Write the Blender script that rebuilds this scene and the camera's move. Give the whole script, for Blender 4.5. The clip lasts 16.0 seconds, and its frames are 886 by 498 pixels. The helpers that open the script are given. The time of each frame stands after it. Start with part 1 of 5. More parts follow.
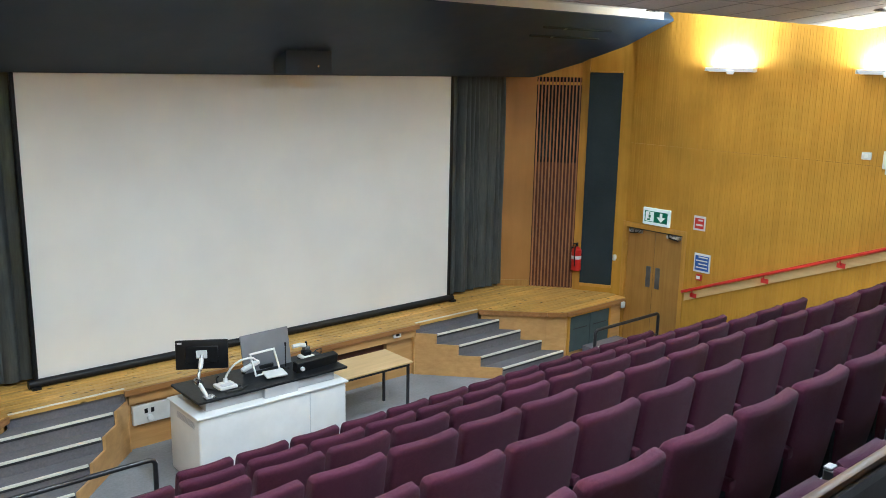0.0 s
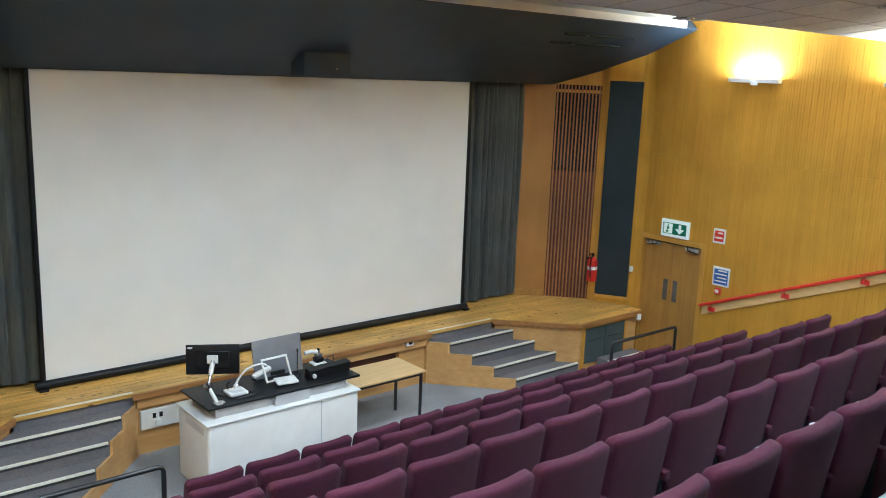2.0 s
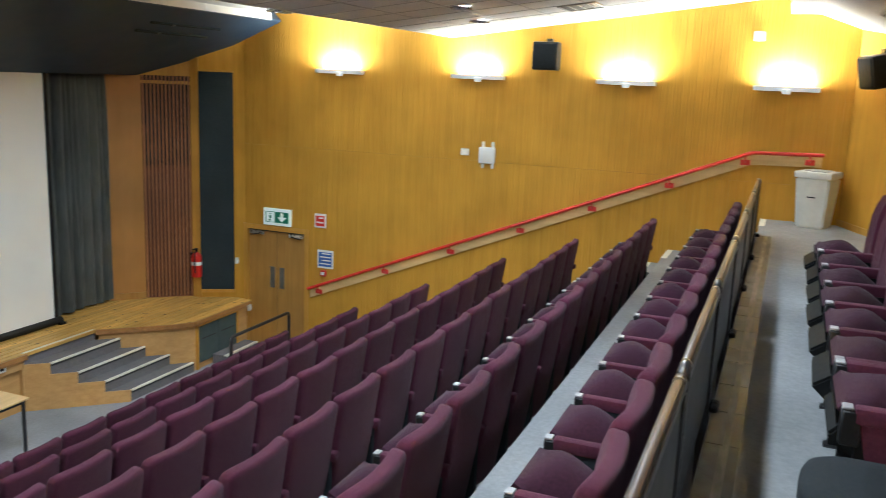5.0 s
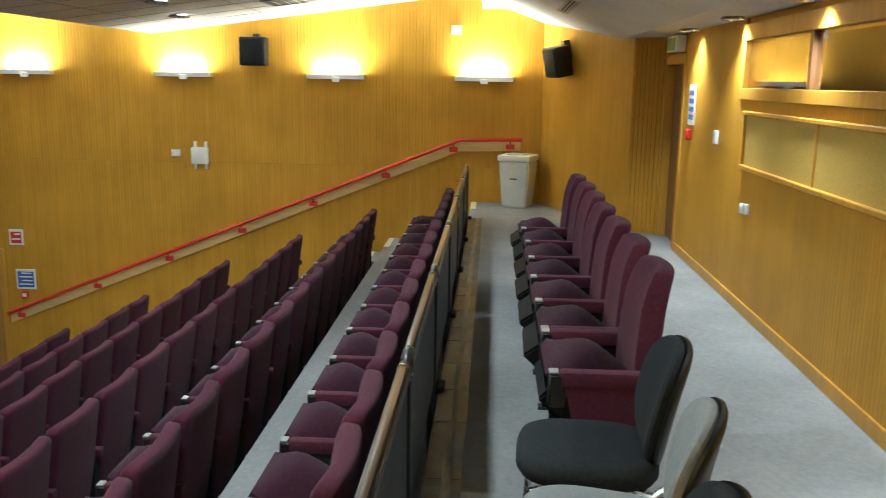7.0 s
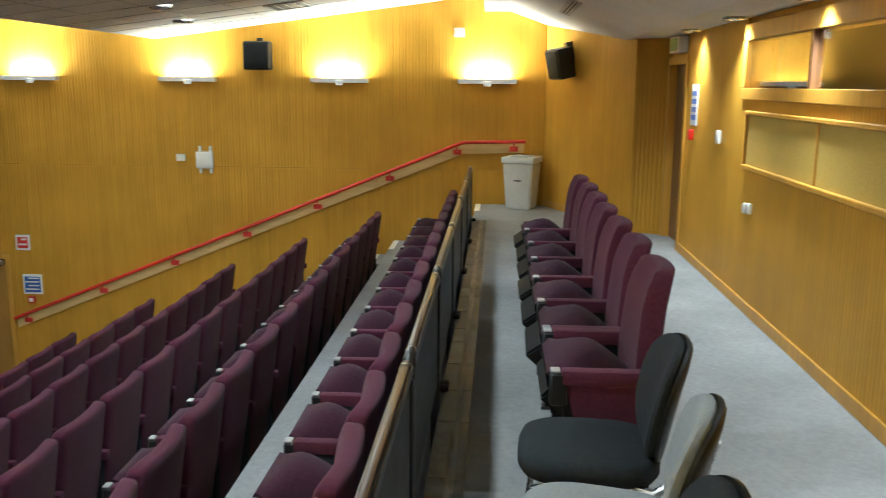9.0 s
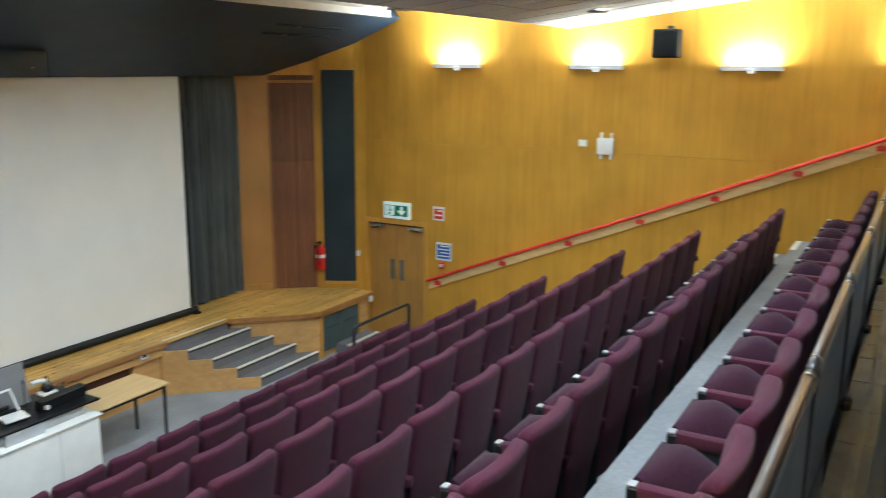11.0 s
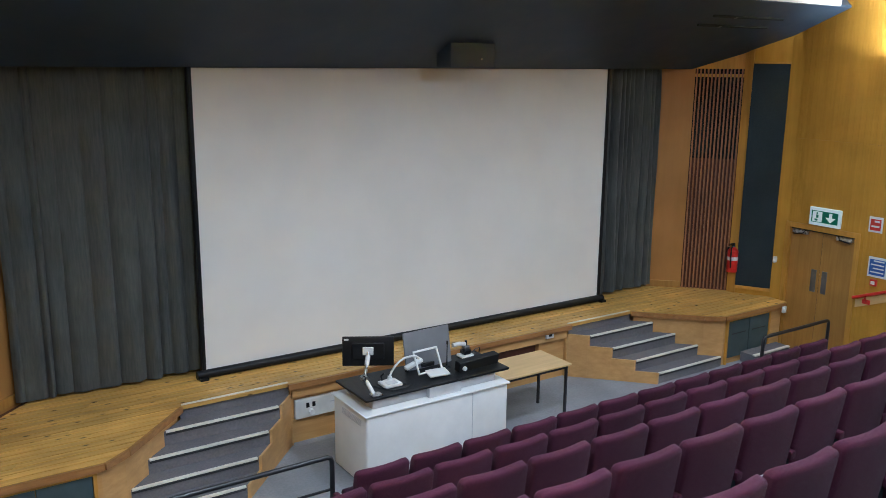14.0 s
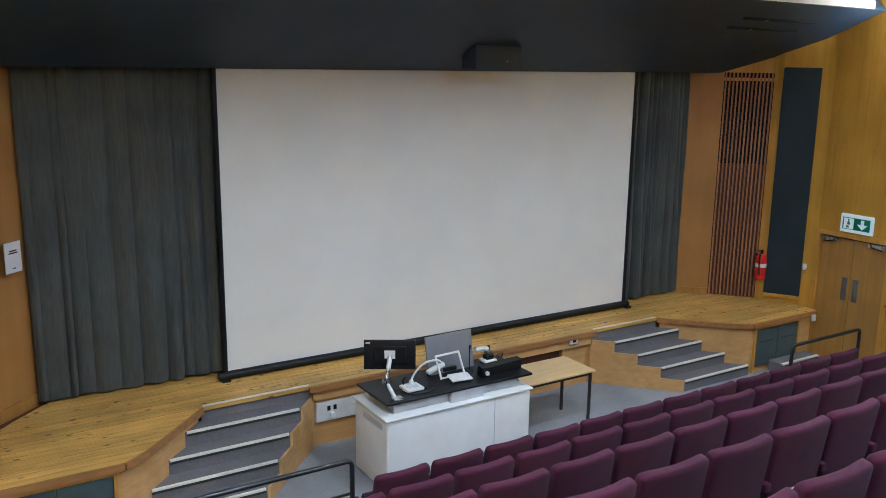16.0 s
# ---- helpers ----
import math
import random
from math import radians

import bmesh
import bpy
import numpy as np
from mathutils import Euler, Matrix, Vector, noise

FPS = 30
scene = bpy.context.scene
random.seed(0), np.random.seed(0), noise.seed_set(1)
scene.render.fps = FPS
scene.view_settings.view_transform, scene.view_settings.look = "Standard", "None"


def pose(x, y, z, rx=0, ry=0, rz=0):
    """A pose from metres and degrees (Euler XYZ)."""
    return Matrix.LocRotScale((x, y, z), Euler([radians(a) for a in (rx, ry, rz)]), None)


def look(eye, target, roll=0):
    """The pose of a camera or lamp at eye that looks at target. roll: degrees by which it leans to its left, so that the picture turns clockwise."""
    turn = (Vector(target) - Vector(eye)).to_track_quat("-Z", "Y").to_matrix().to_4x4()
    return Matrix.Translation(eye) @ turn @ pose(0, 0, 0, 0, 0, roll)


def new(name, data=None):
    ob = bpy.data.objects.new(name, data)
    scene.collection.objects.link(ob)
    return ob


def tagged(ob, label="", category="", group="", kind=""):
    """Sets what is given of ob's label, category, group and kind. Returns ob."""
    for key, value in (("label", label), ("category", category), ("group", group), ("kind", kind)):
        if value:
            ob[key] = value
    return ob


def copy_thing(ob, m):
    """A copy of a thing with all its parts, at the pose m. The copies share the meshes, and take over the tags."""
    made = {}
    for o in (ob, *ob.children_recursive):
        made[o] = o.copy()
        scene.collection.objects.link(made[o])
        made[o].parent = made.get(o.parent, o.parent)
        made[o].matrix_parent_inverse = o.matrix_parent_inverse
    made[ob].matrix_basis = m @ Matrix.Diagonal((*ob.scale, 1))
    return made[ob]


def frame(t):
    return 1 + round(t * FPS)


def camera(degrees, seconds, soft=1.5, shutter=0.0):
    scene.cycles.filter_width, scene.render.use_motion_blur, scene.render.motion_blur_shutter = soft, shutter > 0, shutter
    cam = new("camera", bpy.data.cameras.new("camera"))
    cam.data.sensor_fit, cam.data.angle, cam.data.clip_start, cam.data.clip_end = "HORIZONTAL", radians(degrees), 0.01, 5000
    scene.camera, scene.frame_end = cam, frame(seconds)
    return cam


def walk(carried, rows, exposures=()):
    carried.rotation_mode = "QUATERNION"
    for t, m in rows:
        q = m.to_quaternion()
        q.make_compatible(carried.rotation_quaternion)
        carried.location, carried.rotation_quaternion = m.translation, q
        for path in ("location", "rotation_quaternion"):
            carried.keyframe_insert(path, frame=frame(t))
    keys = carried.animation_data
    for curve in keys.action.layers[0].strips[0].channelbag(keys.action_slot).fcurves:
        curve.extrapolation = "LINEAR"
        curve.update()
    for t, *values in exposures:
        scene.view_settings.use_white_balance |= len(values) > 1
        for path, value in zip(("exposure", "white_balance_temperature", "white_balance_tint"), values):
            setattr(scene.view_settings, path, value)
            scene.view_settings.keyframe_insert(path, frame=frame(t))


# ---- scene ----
cam = camera(54.7, 16.0, soft=0.45, shutter=0.4)
PATH = [
    (0, (0.062, 0.129, 4.603), (1.338, 1.612, 4.187), 1.1),
    (0.5, (0.046, 0.133, 4.606), (1.332, 1.607, 4.19), 1.4),
    (1, (0.031, 0.192, 4.588), (1.33, 1.656, 4.176), 1.7),
    (1.5, (0.031, 0.274, 4.576), (1.32, 1.744, 4.157), 2.1),
    (2, (0.101, 0.355, 4.57), (1.366, 1.852, 4.169), 2.2),
    (2.5, (0.171, 0.479, 4.537), (1.393, 2.013, 4.144), 2.5),
    (3, (0.011, 0.559, 4.572), (1.312, 2.029, 4.19), 2.1),
    (3.5, (-0.131, 0.649, 4.598), (1.273, 2.022, 4.221), 1.1),
    (4, (-0.2, 0.699, 4.606), (1.408, 1.825, 4.222), 1.9),
    (4.5, (-0.187, 0.716, 4.604), (1.549, 1.63, 4.215), 2.5),
    (5, (-0.176, 0.711, 4.599), (1.649, 1.43, 4.209), 2.3),
    (5.2, (-0.165, 0.704, 4.61), (1.682, 1.364, 4.219), 1.7),
    (7.5, (-0.146, 0.654, 4.618), (1.818, 0.651, 4.238), 1.1),
    (8, (-0.171, 0.63, 4.629), (1.793, 0.577, 4.252), 1.0),
    (10.3, (-0.164, 0.731, 4.579), (1.693, 1.36, 4.184), 0.3),
    (10.5, (-0.175, 0.738, 4.588), (1.65, 1.451, 4.187), 0.5),
    (11, (-0.256, 0.701, 4.627), (1.448, 1.661, 4.211), 0.5),
    (11.5, (-0.323, 0.712, 4.634), (1.24, 1.886, 4.21), 0.7),
    (12, (-0.34, 0.77, 4.614), (1.061, 2.132, 4.187), 0.6),
    (12.5, (-0.303, 0.819, 4.573), (0.953, 2.316, 4.147), 0.1),
    (13, (-0.329, 0.803, 4.576), (0.851, 2.359, 4.147), 0.5),
    (13.5, (-0.345, 0.817, 4.573), (0.765, 2.424, 4.143), 0.5),
    (14, (-0.352, 0.824, 4.571), (0.733, 2.448, 4.139), 0.6),
    (14.5, (-0.318, 0.849, 4.556), (0.753, 2.482, 4.126), 0.6),
    (15, (-0.312, 0.867, 4.55), (0.749, 2.507, 4.123), 0.6),
    (15.5, (-0.3, 0.868, 4.551), (0.755, 2.513, 4.125), 0.6),
    (16, (-0.297, 0.887, 4.538), (0.741, 2.543, 4.116), 0.8),
]
EXPOSURES = [(0, -0.05, 5150, 3), (3, -0.08, 5150, 3), (4, -0.12, 5250, 4), (5, -0.22, 5350, 3), (7.5, -0.72, 5750, -4), (8.2, -0.72, 5750, -4), (10.5, -0.26, 5350, 0), (12, -0.1, 5150, 2), (13, -0.28, 5050, 6), (14, -0.45, 5000, 8), (16, -0.45, 5000, 8)]
walk(cam, [(t, look(eye, target, roll)) for t, eye, target, roll in PATH], EXPOSURES)

# ---- world and light ----
world = bpy.data.worlds.new("world")
scene.world = world
world.use_nodes = True
world.node_tree.nodes["Background"].inputs[0].default_value = (0.6, 0.65, 0.75, 1)
world.node_tree.nodes["Background"].inputs[1].default_value = 0.05


def area_lamp(name, m, power, sx, sy, colour, spread=180, disk=False):
    lamp = bpy.data.lights.new(name, "AREA")
    lamp.shape = "ELLIPSE" if disk else "RECTANGLE"
    lamp.size, lamp.size_y, lamp.energy, lamp.color = sx, sy, power, colour
    lamp.spread = radians(spread)
    ob = new(name, lamp)
    ob.matrix_world = m
    return ob


WARM = (1.0, 0.92, 0.78)
COOL = (1.0, 0.99, 0.97)
UPLIGHT_Y = (7.22, 4.96, 2.83, 0.80)
UPLIGHT_POWER, DOWN_POWER, BACK_POWER = 172, 66, 26
for y in UPLIGHT_Y:
    area_lamp("uplight_lamp", look((11.69, y, 4.67), (11.69 + 0.22, y, 5.7)), UPLIGHT_POWER, 0.50, 0.08, WARM)
    area_lamp("uplight_lamp", look((-1.345, y, 4.67), (-1.345 - 0.22, y, 5.7)), UPLIGHT_POWER, 0.50, 0.08, WARM)
# seen: (8.67, 4.1) and (10.1, 4.4); the rest are added as fill light
DOWN_AND_FILL_LIGHTS = [(x, y) for y in (6.4, 4.1) for x in (1.8, 5.2, 8.67)] + [(2.6, 1.9), (5.6, 1.9), (10.1, 7.2), (10.1, 4.4)]
BACK_LIGHTS = [(7.95, -1.08), (6.5, -1.08), (4.9, -1.08), (2.9, -1.08)]


def ceiling_z(y):
    pts = [(-1.3, 5.11), (-0.78, 5.11), (0.5, 5.57), (0.84, 5.57), (0.86, 5.78), (5.4, 5.19), (8.45, 5.56), (11.2, 5.7)]
    for (ya, za), (yb, zb) in zip(pts, pts[1:]):
        if y <= yb:
            return za + (zb - za) * (y - ya) / (yb - ya)
    return 5.7


for x, y in DOWN_AND_FILL_LIGHTS:
    area_lamp("downlight_lamp", pose(x, y, ceiling_z(y) - 0.03), DOWN_POWER * (0.13 if x > 10 else 1.0 if y > 6 and x > 8 else 1.3 if y > 6 else 1.4 if y < 2 else 0.9), 0.20, 0.20, COOL, 165, True)
for x, y in BACK_LIGHTS:
    area_lamp("downlight_lamp", pose(x, y, 5.08), BACK_POWER, 0.13, 0.13, COOL, 110, True)


# ---- materials ----
def material(name, a, b, scale=(8, 8, 8), rough=0.5, bump=0.15, metal=0.0, fine=60.0, rand=0.0, spec=0.5, sheen=0.0, blotch=0.15, detail=5.0):
    """Two colours mixed by stretched noise, a slow blotch over it, fine bump, and a tint that differs object by object."""
    m = bpy.data.materials.new(name)
    m.use_nodes = True
    nt = m.node_tree
    p = nt.nodes["Principled BSDF"]
    geo = nt.nodes.new("ShaderNodeNewGeometry")
    mp = nt.nodes.new("ShaderNodeMapping")
    mp.inputs["Scale"].default_value = scale
    nt.links.new(geo.outputs["Position"], mp.inputs["Vector"])
    info = nt.nodes.new("ShaderNodeObjectInfo")
    shift = nt.nodes.new("ShaderNodeVectorMath")
    shift.operation = "MULTIPLY_ADD"
    comb = nt.nodes.new("ShaderNodeCombineXYZ")
    for i in range(3):
        nt.links.new(info.outputs["Random"], comb.inputs[i])
    nt.links.new(comb.outputs[0], shift.inputs[0])
    shift.inputs[1].default_value = (37.0, 17.0, 53.0)
    nt.links.new(mp.outputs[0], shift.inputs[2])
    n1 = nt.nodes.new("ShaderNodeTexNoise")
    n1.inputs["Scale"].default_value = 1.0
    n1.inputs["Detail"].default_value = detail
    n1.inputs["Roughness"].default_value = 0.62
    nt.links.new(shift.outputs[0] if rand else mp.outputs[0], n1.inputs["Vector"])
    ramp = nt.nodes.new("ShaderNodeValToRGB")
    ramp.color_ramp.elements[0].position, ramp.color_ramp.elements[1].position = 0.32, 0.68
    ramp.color_ramp.elements[0].color, ramp.color_ramp.elements[1].color = (*a, 1), (*b, 1)
    nt.links.new(n1.outputs["Fac"], ramp.inputs[0])
    n2 = nt.nodes.new("ShaderNodeTexNoise")
    n2.inputs["Scale"].default_value = 1.3
    n2.inputs["Detail"].default_value = 3.0
    nt.links.new(geo.outputs["Position"], n2.inputs["Vector"])
    bl = nt.nodes.new("ShaderNodeMapRange")
    bl.inputs[1].default_value, bl.inputs[2].default_value = 0.3, 0.7
    bl.inputs[3].default_value, bl.inputs[4].default_value = 1 - blotch, 1 + blotch
    nt.links.new(n2.outputs["Fac"], bl.inputs[0])
    rn = nt.nodes.new("ShaderNodeMapRange")
    rn.inputs[3].default_value, rn.inputs[4].default_value = 1 - rand, 1 + rand
    nt.links.new(info.outputs["Random"], rn.inputs[0])
    mul = nt.nodes.new("ShaderNodeMath")
    mul.operation = "MULTIPLY"
    nt.links.new(bl.outputs[0], mul.inputs[0])
    nt.links.new(rn.outputs[0], mul.inputs[1])
    tint = nt.nodes.new("ShaderNodeVectorMath")
    tint.operation = "SCALE"
    nt.links.new(ramp.outputs[0], tint.inputs[0])
    nt.links.new(mul.outputs[0], tint.inputs["Scale"])
    nt.links.new(tint.outputs[0], p.inputs["Base Color"])
    n3 = nt.nodes.new("ShaderNodeTexNoise")
    n3.inputs["Scale"].default_value = fine
    n3.inputs["Detail"].default_value = 3.0
    nt.links.new(geo.outputs["Position"], n3.inputs["Vector"])
    bp = nt.nodes.new("ShaderNodeBump")
    bp.inputs["Strength"].default_value = bump
    bp.inputs["Distance"].default_value = 0.01
    nt.links.new(n3.outputs["Fac"], bp.inputs["Height"])
    nt.links.new(bp.outputs[0], p.inputs["Normal"])
    rr = nt.nodes.new("ShaderNodeMapRange")
    rr.inputs[3].default_value, rr.inputs[4].default_value = max(0.02, rough - 0.12), min(1, rough + 0.12)
    nt.links.new(n1.outputs["Fac"], rr.inputs[0])
    nt.links.new(rr.outputs[0], p.inputs["Roughness"])
    p.inputs["Metallic"].default_value = metal
    p.inputs["Specular IOR Level"].default_value = spec
    if sheen:
        p.inputs["Sheen Weight"].default_value = sheen
        p.inputs["Sheen Roughness"].default_value = 0.5
    return m


def glow(name, colour, strength):
    m = bpy.data.materials.new(name)
    m.use_nodes = True
    p = m.node_tree.nodes["Principled BSDF"]
    p.inputs["Base Color"].default_value = (*colour, 1)
    p.inputs["Emission Color"].default_value = (*colour, 1)
    p.inputs["Emission Strength"].default_value = strength
    return m


OAK = material("oak_panel", (0.43, 0.230, 0.025), (0.505, 0.277, 0.036), (14, 14, 0.8), 0.46, 0.06, rand=0.02, blotch=0.14, spec=0.14)
HESSIAN = material("hessian_board", (0.46, 0.320, 0.075), (0.54, 0.385, 0.105), (60, 60, 60), 0.85, 0.3, fine=300, blotch=0.08, spec=0.1)
VENEER = material("plain_veneer", (0.34, 0.172, 0.046), (0.39, 0.202, 0.058), (5, 5, 0.6), 0.45, 0.04, blotch=0.10, spec=0.3)
OAK_TRIM = material("oak_trim", (0.43, 0.222, 0.028), (0.56, 0.30, 0.045), (20, 20, 1.2), 0.4, 0.06, rand=0.08, spec=0.4)
PLY = material("plywood", (0.48, 0.27, 0.085), (0.60, 0.36, 0.13), (1.2, 9, 14), 0.45, 0.05, blotch=0.12)
PINE = material("pine_floor", (0.46, 0.265, 0.055), (0.70, 0.44, 0.115), (1.5, 26, 26), 0.38, 0.08, rand=0.16, blotch=0.22, detail=7)
_nt = PINE.node_tree
_vor = _nt.nodes.new("ShaderNodeTexVoronoi")
_vor.inputs["Scale"].default_value = 1.0
_vmap = _nt.nodes.new("ShaderNodeMapping")
_vmap.inputs["Scale"].default_value = (4.2, 8.6, 8.6)
_geo = _nt.nodes.new("ShaderNodeNewGeometry")
_nt.links.new(_geo.outputs["Position"], _vmap.inputs["Vector"])
_nt.links.new(_vmap.outputs[0], _vor.inputs["Vector"])
_knot = _nt.nodes.new("ShaderNodeMapRange")
_knot.inputs[1].default_value, _knot.inputs[2].default_value = 0.08, 0.19
_knot.inputs[3].default_value, _knot.inputs[4].default_value = 0.18, 1.0
_nt.links.new(_vor.outputs["Distance"], _knot.inputs[0])
_mul = _nt.nodes.new("ShaderNodeVectorMath")
_mul.operation = "SCALE"
_bsdf = _nt.nodes["Principled BSDF"]
_nt.links.new(_bsdf.inputs["Base Color"].links[0].from_socket, _mul.inputs[0])
_nt.links.new(_knot.outputs[0], _mul.inputs["Scale"])
_nt.links.new(_mul.outputs[0], _bsdf.inputs["Base Color"])
BAND = material("stage_band", (0.26, 0.12, 0.035), (0.40, 0.20, 0.06), (2, 20, 20), 0.4, 0.06)
REDWOOD = material("redwood_slat", (0.27, 0.112, 0.042), (0.36, 0.160, 0.062), (24, 24, 1.0), 0.45, 0.06, rand=0.15)
# brown wood darkened so that its colour holds the shade of recesses and gaps
SHADED_DARKWOOD = material("shaded_recess", (0.075, 0.022, 0.010), (0.105, 0.034, 0.016), (10, 10, 2), 0.6, 0.08)
DOORWOOD = material("door_veneer", (0.31, 0.160, 0.030), (0.40, 0.215, 0.045), (18, 18, 1.0), 0.4, 0.05, rand=0.06)
DARKDOOR = material("dark_door", (0.12, 0.055, 0.02), (0.17, 0.08, 0.03), (14, 14, 0.8), 0.45, 0.05)
CARPET = material("grey_carpet", (0.245, 0.252, 0.262), (0.300, 0.307, 0.318), (30, 30, 30), 0.95, 0.5, fine=260, blotch=0.16, spec=0.1)
STEPCARPET = material("step_carpet", (0.150, 0.143, 0.148), (0.190, 0.182, 0.188), (34, 34, 34), 0.95, 0.5, fine=260, blotch=0.14, spec=0.1)
NOSING = material("cream_nosing", (0.70, 0.68, 0.57), (0.80, 0.78, 0.68), (30, 30, 30), 0.5, 0.1)
RUBBER = material("dark_rubber", (0.02, 0.02, 0.02), (0.035, 0.035, 0.035), (20, 20, 20), 0.6, 0.1)
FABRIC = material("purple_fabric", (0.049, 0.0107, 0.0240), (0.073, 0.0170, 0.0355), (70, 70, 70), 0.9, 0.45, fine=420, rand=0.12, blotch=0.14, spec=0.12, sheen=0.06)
# the same fabric, darkened for the shaded seat pads between the arms
FABRIC_SHADED = material("shaded_purple_fabric", (0.026, 0.0082, 0.0175), (0.041, 0.0130, 0.027), (70, 70, 70), 0.9, 0.45, fine=420, rand=0.12, spec=0.12, sheen=0.06)
PAN = material("black_seat_pan", (0.004, 0.0045, 0.005), (0.007, 0.008, 0.009), (30, 30, 30), 0.7, 0.05, spec=0.12)
BLACK = material("black_plastic", (0.006, 0.0065, 0.007), (0.010, 0.011, 0.012), (30, 30, 30), 0.42, 0.04, spec=0.3)
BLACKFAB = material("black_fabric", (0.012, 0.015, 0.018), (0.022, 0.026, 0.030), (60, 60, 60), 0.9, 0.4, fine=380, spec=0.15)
GREYFAB = material("grey_fabric", (0.20, 0.215, 0.225), (0.245, 0.26, 0.27), (60, 60, 60), 0.9, 0.4, fine=380, spec=0.15)
METAL = material("black_tube", (0.012, 0.012, 0.013), (0.020, 0.020, 0.022), (20, 20, 20), 0.32, 0.03, spec=0.6)
CHROME = material("steel", (0.5, 0.5, 0.5), (0.62, 0.62, 0.62), (20, 20, 20), 0.28, 0.03, metal=1.0)
SOFFIT = material("soffit_black", (0.012, 0.026, 0.050), (0.017, 0.035, 0.064), (3, 3, 3), 0.6, 0.05)
CURTAIN = material("curtain_cloth", (0.135, 0.150, 0.138), (0.185, 0.200, 0.183), (40, 40, 4), 0.95, 0.3, fine=300, spec=0.1, sheen=0.2)
PANEL = material("acoustic_panel", (0.020, 0.028, 0.032), (0.030, 0.040, 0.044), (60, 60, 60), 0.9, 0.4, fine=350, spec=0.15)
TEAL = material("teal_door", (0.045, 0.070, 0.072), (0.065, 0.092, 0.094), (6, 6, 6), 0.5, 0.08)
SCREEN = material("screen_cloth", (0.80, 0.80, 0.745), (0.82, 0.82, 0.765), (1.5, 1.5, 1.5), 0.85, 0.03, fine=400, blotch=0.03, spec=0.2)
WHITE = material("white_laminate", (0.77, 0.775, 0.74), (0.83, 0.835, 0.80), (5, 5, 5), 0.35, 0.02, blotch=0.04)
OFFWHITE = material("white_plastic", (0.66, 0.66, 0.62), (0.74, 0.74, 0.70), (8, 8, 8), 0.42, 0.03, blotch=0.05)
ARMTIP = material("worn_grey_plastic", (0.24, 0.24, 0.245), (0.33, 0.33, 0.335), (40, 40, 40), 0.5, 0.05, rand=0.25)
GREYLAM = material("grey_laminate", (0.45, 0.46, 0.47), (0.52, 0.53, 0.54), (6, 6, 6), 0.4, 0.02)
SILVER = material("silver_plastic", (0.17, 0.175, 0.185), (0.20, 0.205, 0.215), (4, 4, 4), 0.35, 0.02, blotch=0.06)
PLATE = material("push_plate", (0.14, 0.145, 0.15), (0.18, 0.185, 0.19), (8, 8, 8), 0.35, 0.02, metal=0.6)
CAPWOOD = material("capping_wood", (0.045, 0.026, 0.012), (0.085, 0.050, 0.024), (1.2, 20, 20), 0.38, 0.05, blotch=0.25, spec=0.3)
CEIL = material("ceiling_tile", (0.62, 0.62, 0.60), (0.72, 0.72, 0.70), (40, 40, 40), 0.9, 0.3, fine=160, blotch=0.07)
CEILBAR = material("ceiling_bar", (0.42, 0.42, 0.41), (0.50, 0.50, 0.49), (20, 20, 20), 0.6, 0.05)
PLASTER = material("white_plaster", (0.70, 0.70, 0.68), (0.76, 0.76, 0.74), (6, 6, 6), 0.8, 0.08, blotch=0.05)
BEECH = material("beech_top", (0.55, 0.38, 0.16), (0.66, 0.47, 0.22), (2, 22, 22), 0.4, 0.04, blotch=0.06)
RED = material("red_paint", (0.50, 0.018, 0.012), (0.60, 0.030, 0.018), (10, 10, 10), 0.32, 0.03)
RAILWOOD = material("rail_board", (0.54, 0.36, 0.14), (0.64, 0.45, 0.20), (18, 1.2, 18), 0.4, 0.05)
GREEN = material("sign_green", (0.004, 0.16, 0.085), (0.006, 0.19, 0.10), (5, 5, 5), 0.4, 0.02)
SIGNWHITE = glow("sign_white", (0.75, 0.85, 0.78), 0.25)
BLUE = material("notice_blue", (0.03, 0.10, 0.38), (0.04, 0.13, 0.45), (5, 5, 5), 0.4, 0.02)
PAPER = material("paper", (0.72, 0.73, 0.74), (0.78, 0.79, 0.80), (5, 5, 5), 0.6, 0.02, blotch=0.03)
STAIN = material("worn_floor_strip", (0.020, 0.0195, 0.020), (0.135, 0.135, 0.140), (5.0, 5.0, 5), 0.5, 0.15, rand=0.3, spec=0.3, blotch=0.4, detail=8)
STRIPTAPE = material("worn_tape", (0.07, 0.066, 0.060), (0.27, 0.26, 0.24), (6, 30, 6), 0.6, 0.1, blotch=0.35, detail=7)
BOOTH = material("booth_wall", (0.22, 0.22, 0.225), (0.28, 0.28, 0.285), (3, 3, 3), 0.8, 0.05)
GUARD = material("guard_panel", (0.028, 0.030, 0.033), (0.044, 0.046, 0.050), (10, 10, 10), 0.5, 0.06)
BULB = glow("lamp_disc", (1.0, 0.95, 0.86), 12.0)
OPAL = glow("lit_diffuser", (0.9, 0.88, 0.82), 0.55)
TUBE = glow("lamp_tube", (1.0, 0.86, 0.62), 8.0)
GLASS = bpy.data.materials.new("window_glass")
GLASS.use_nodes = True
_g = GLASS.node_tree.nodes["Principled BSDF"]
_g.inputs["Roughness"].default_value = 0.02
_g.inputs["Transmission Weight"].default_value = 1.0
_g.inputs["IOR"].default_value = 1.5


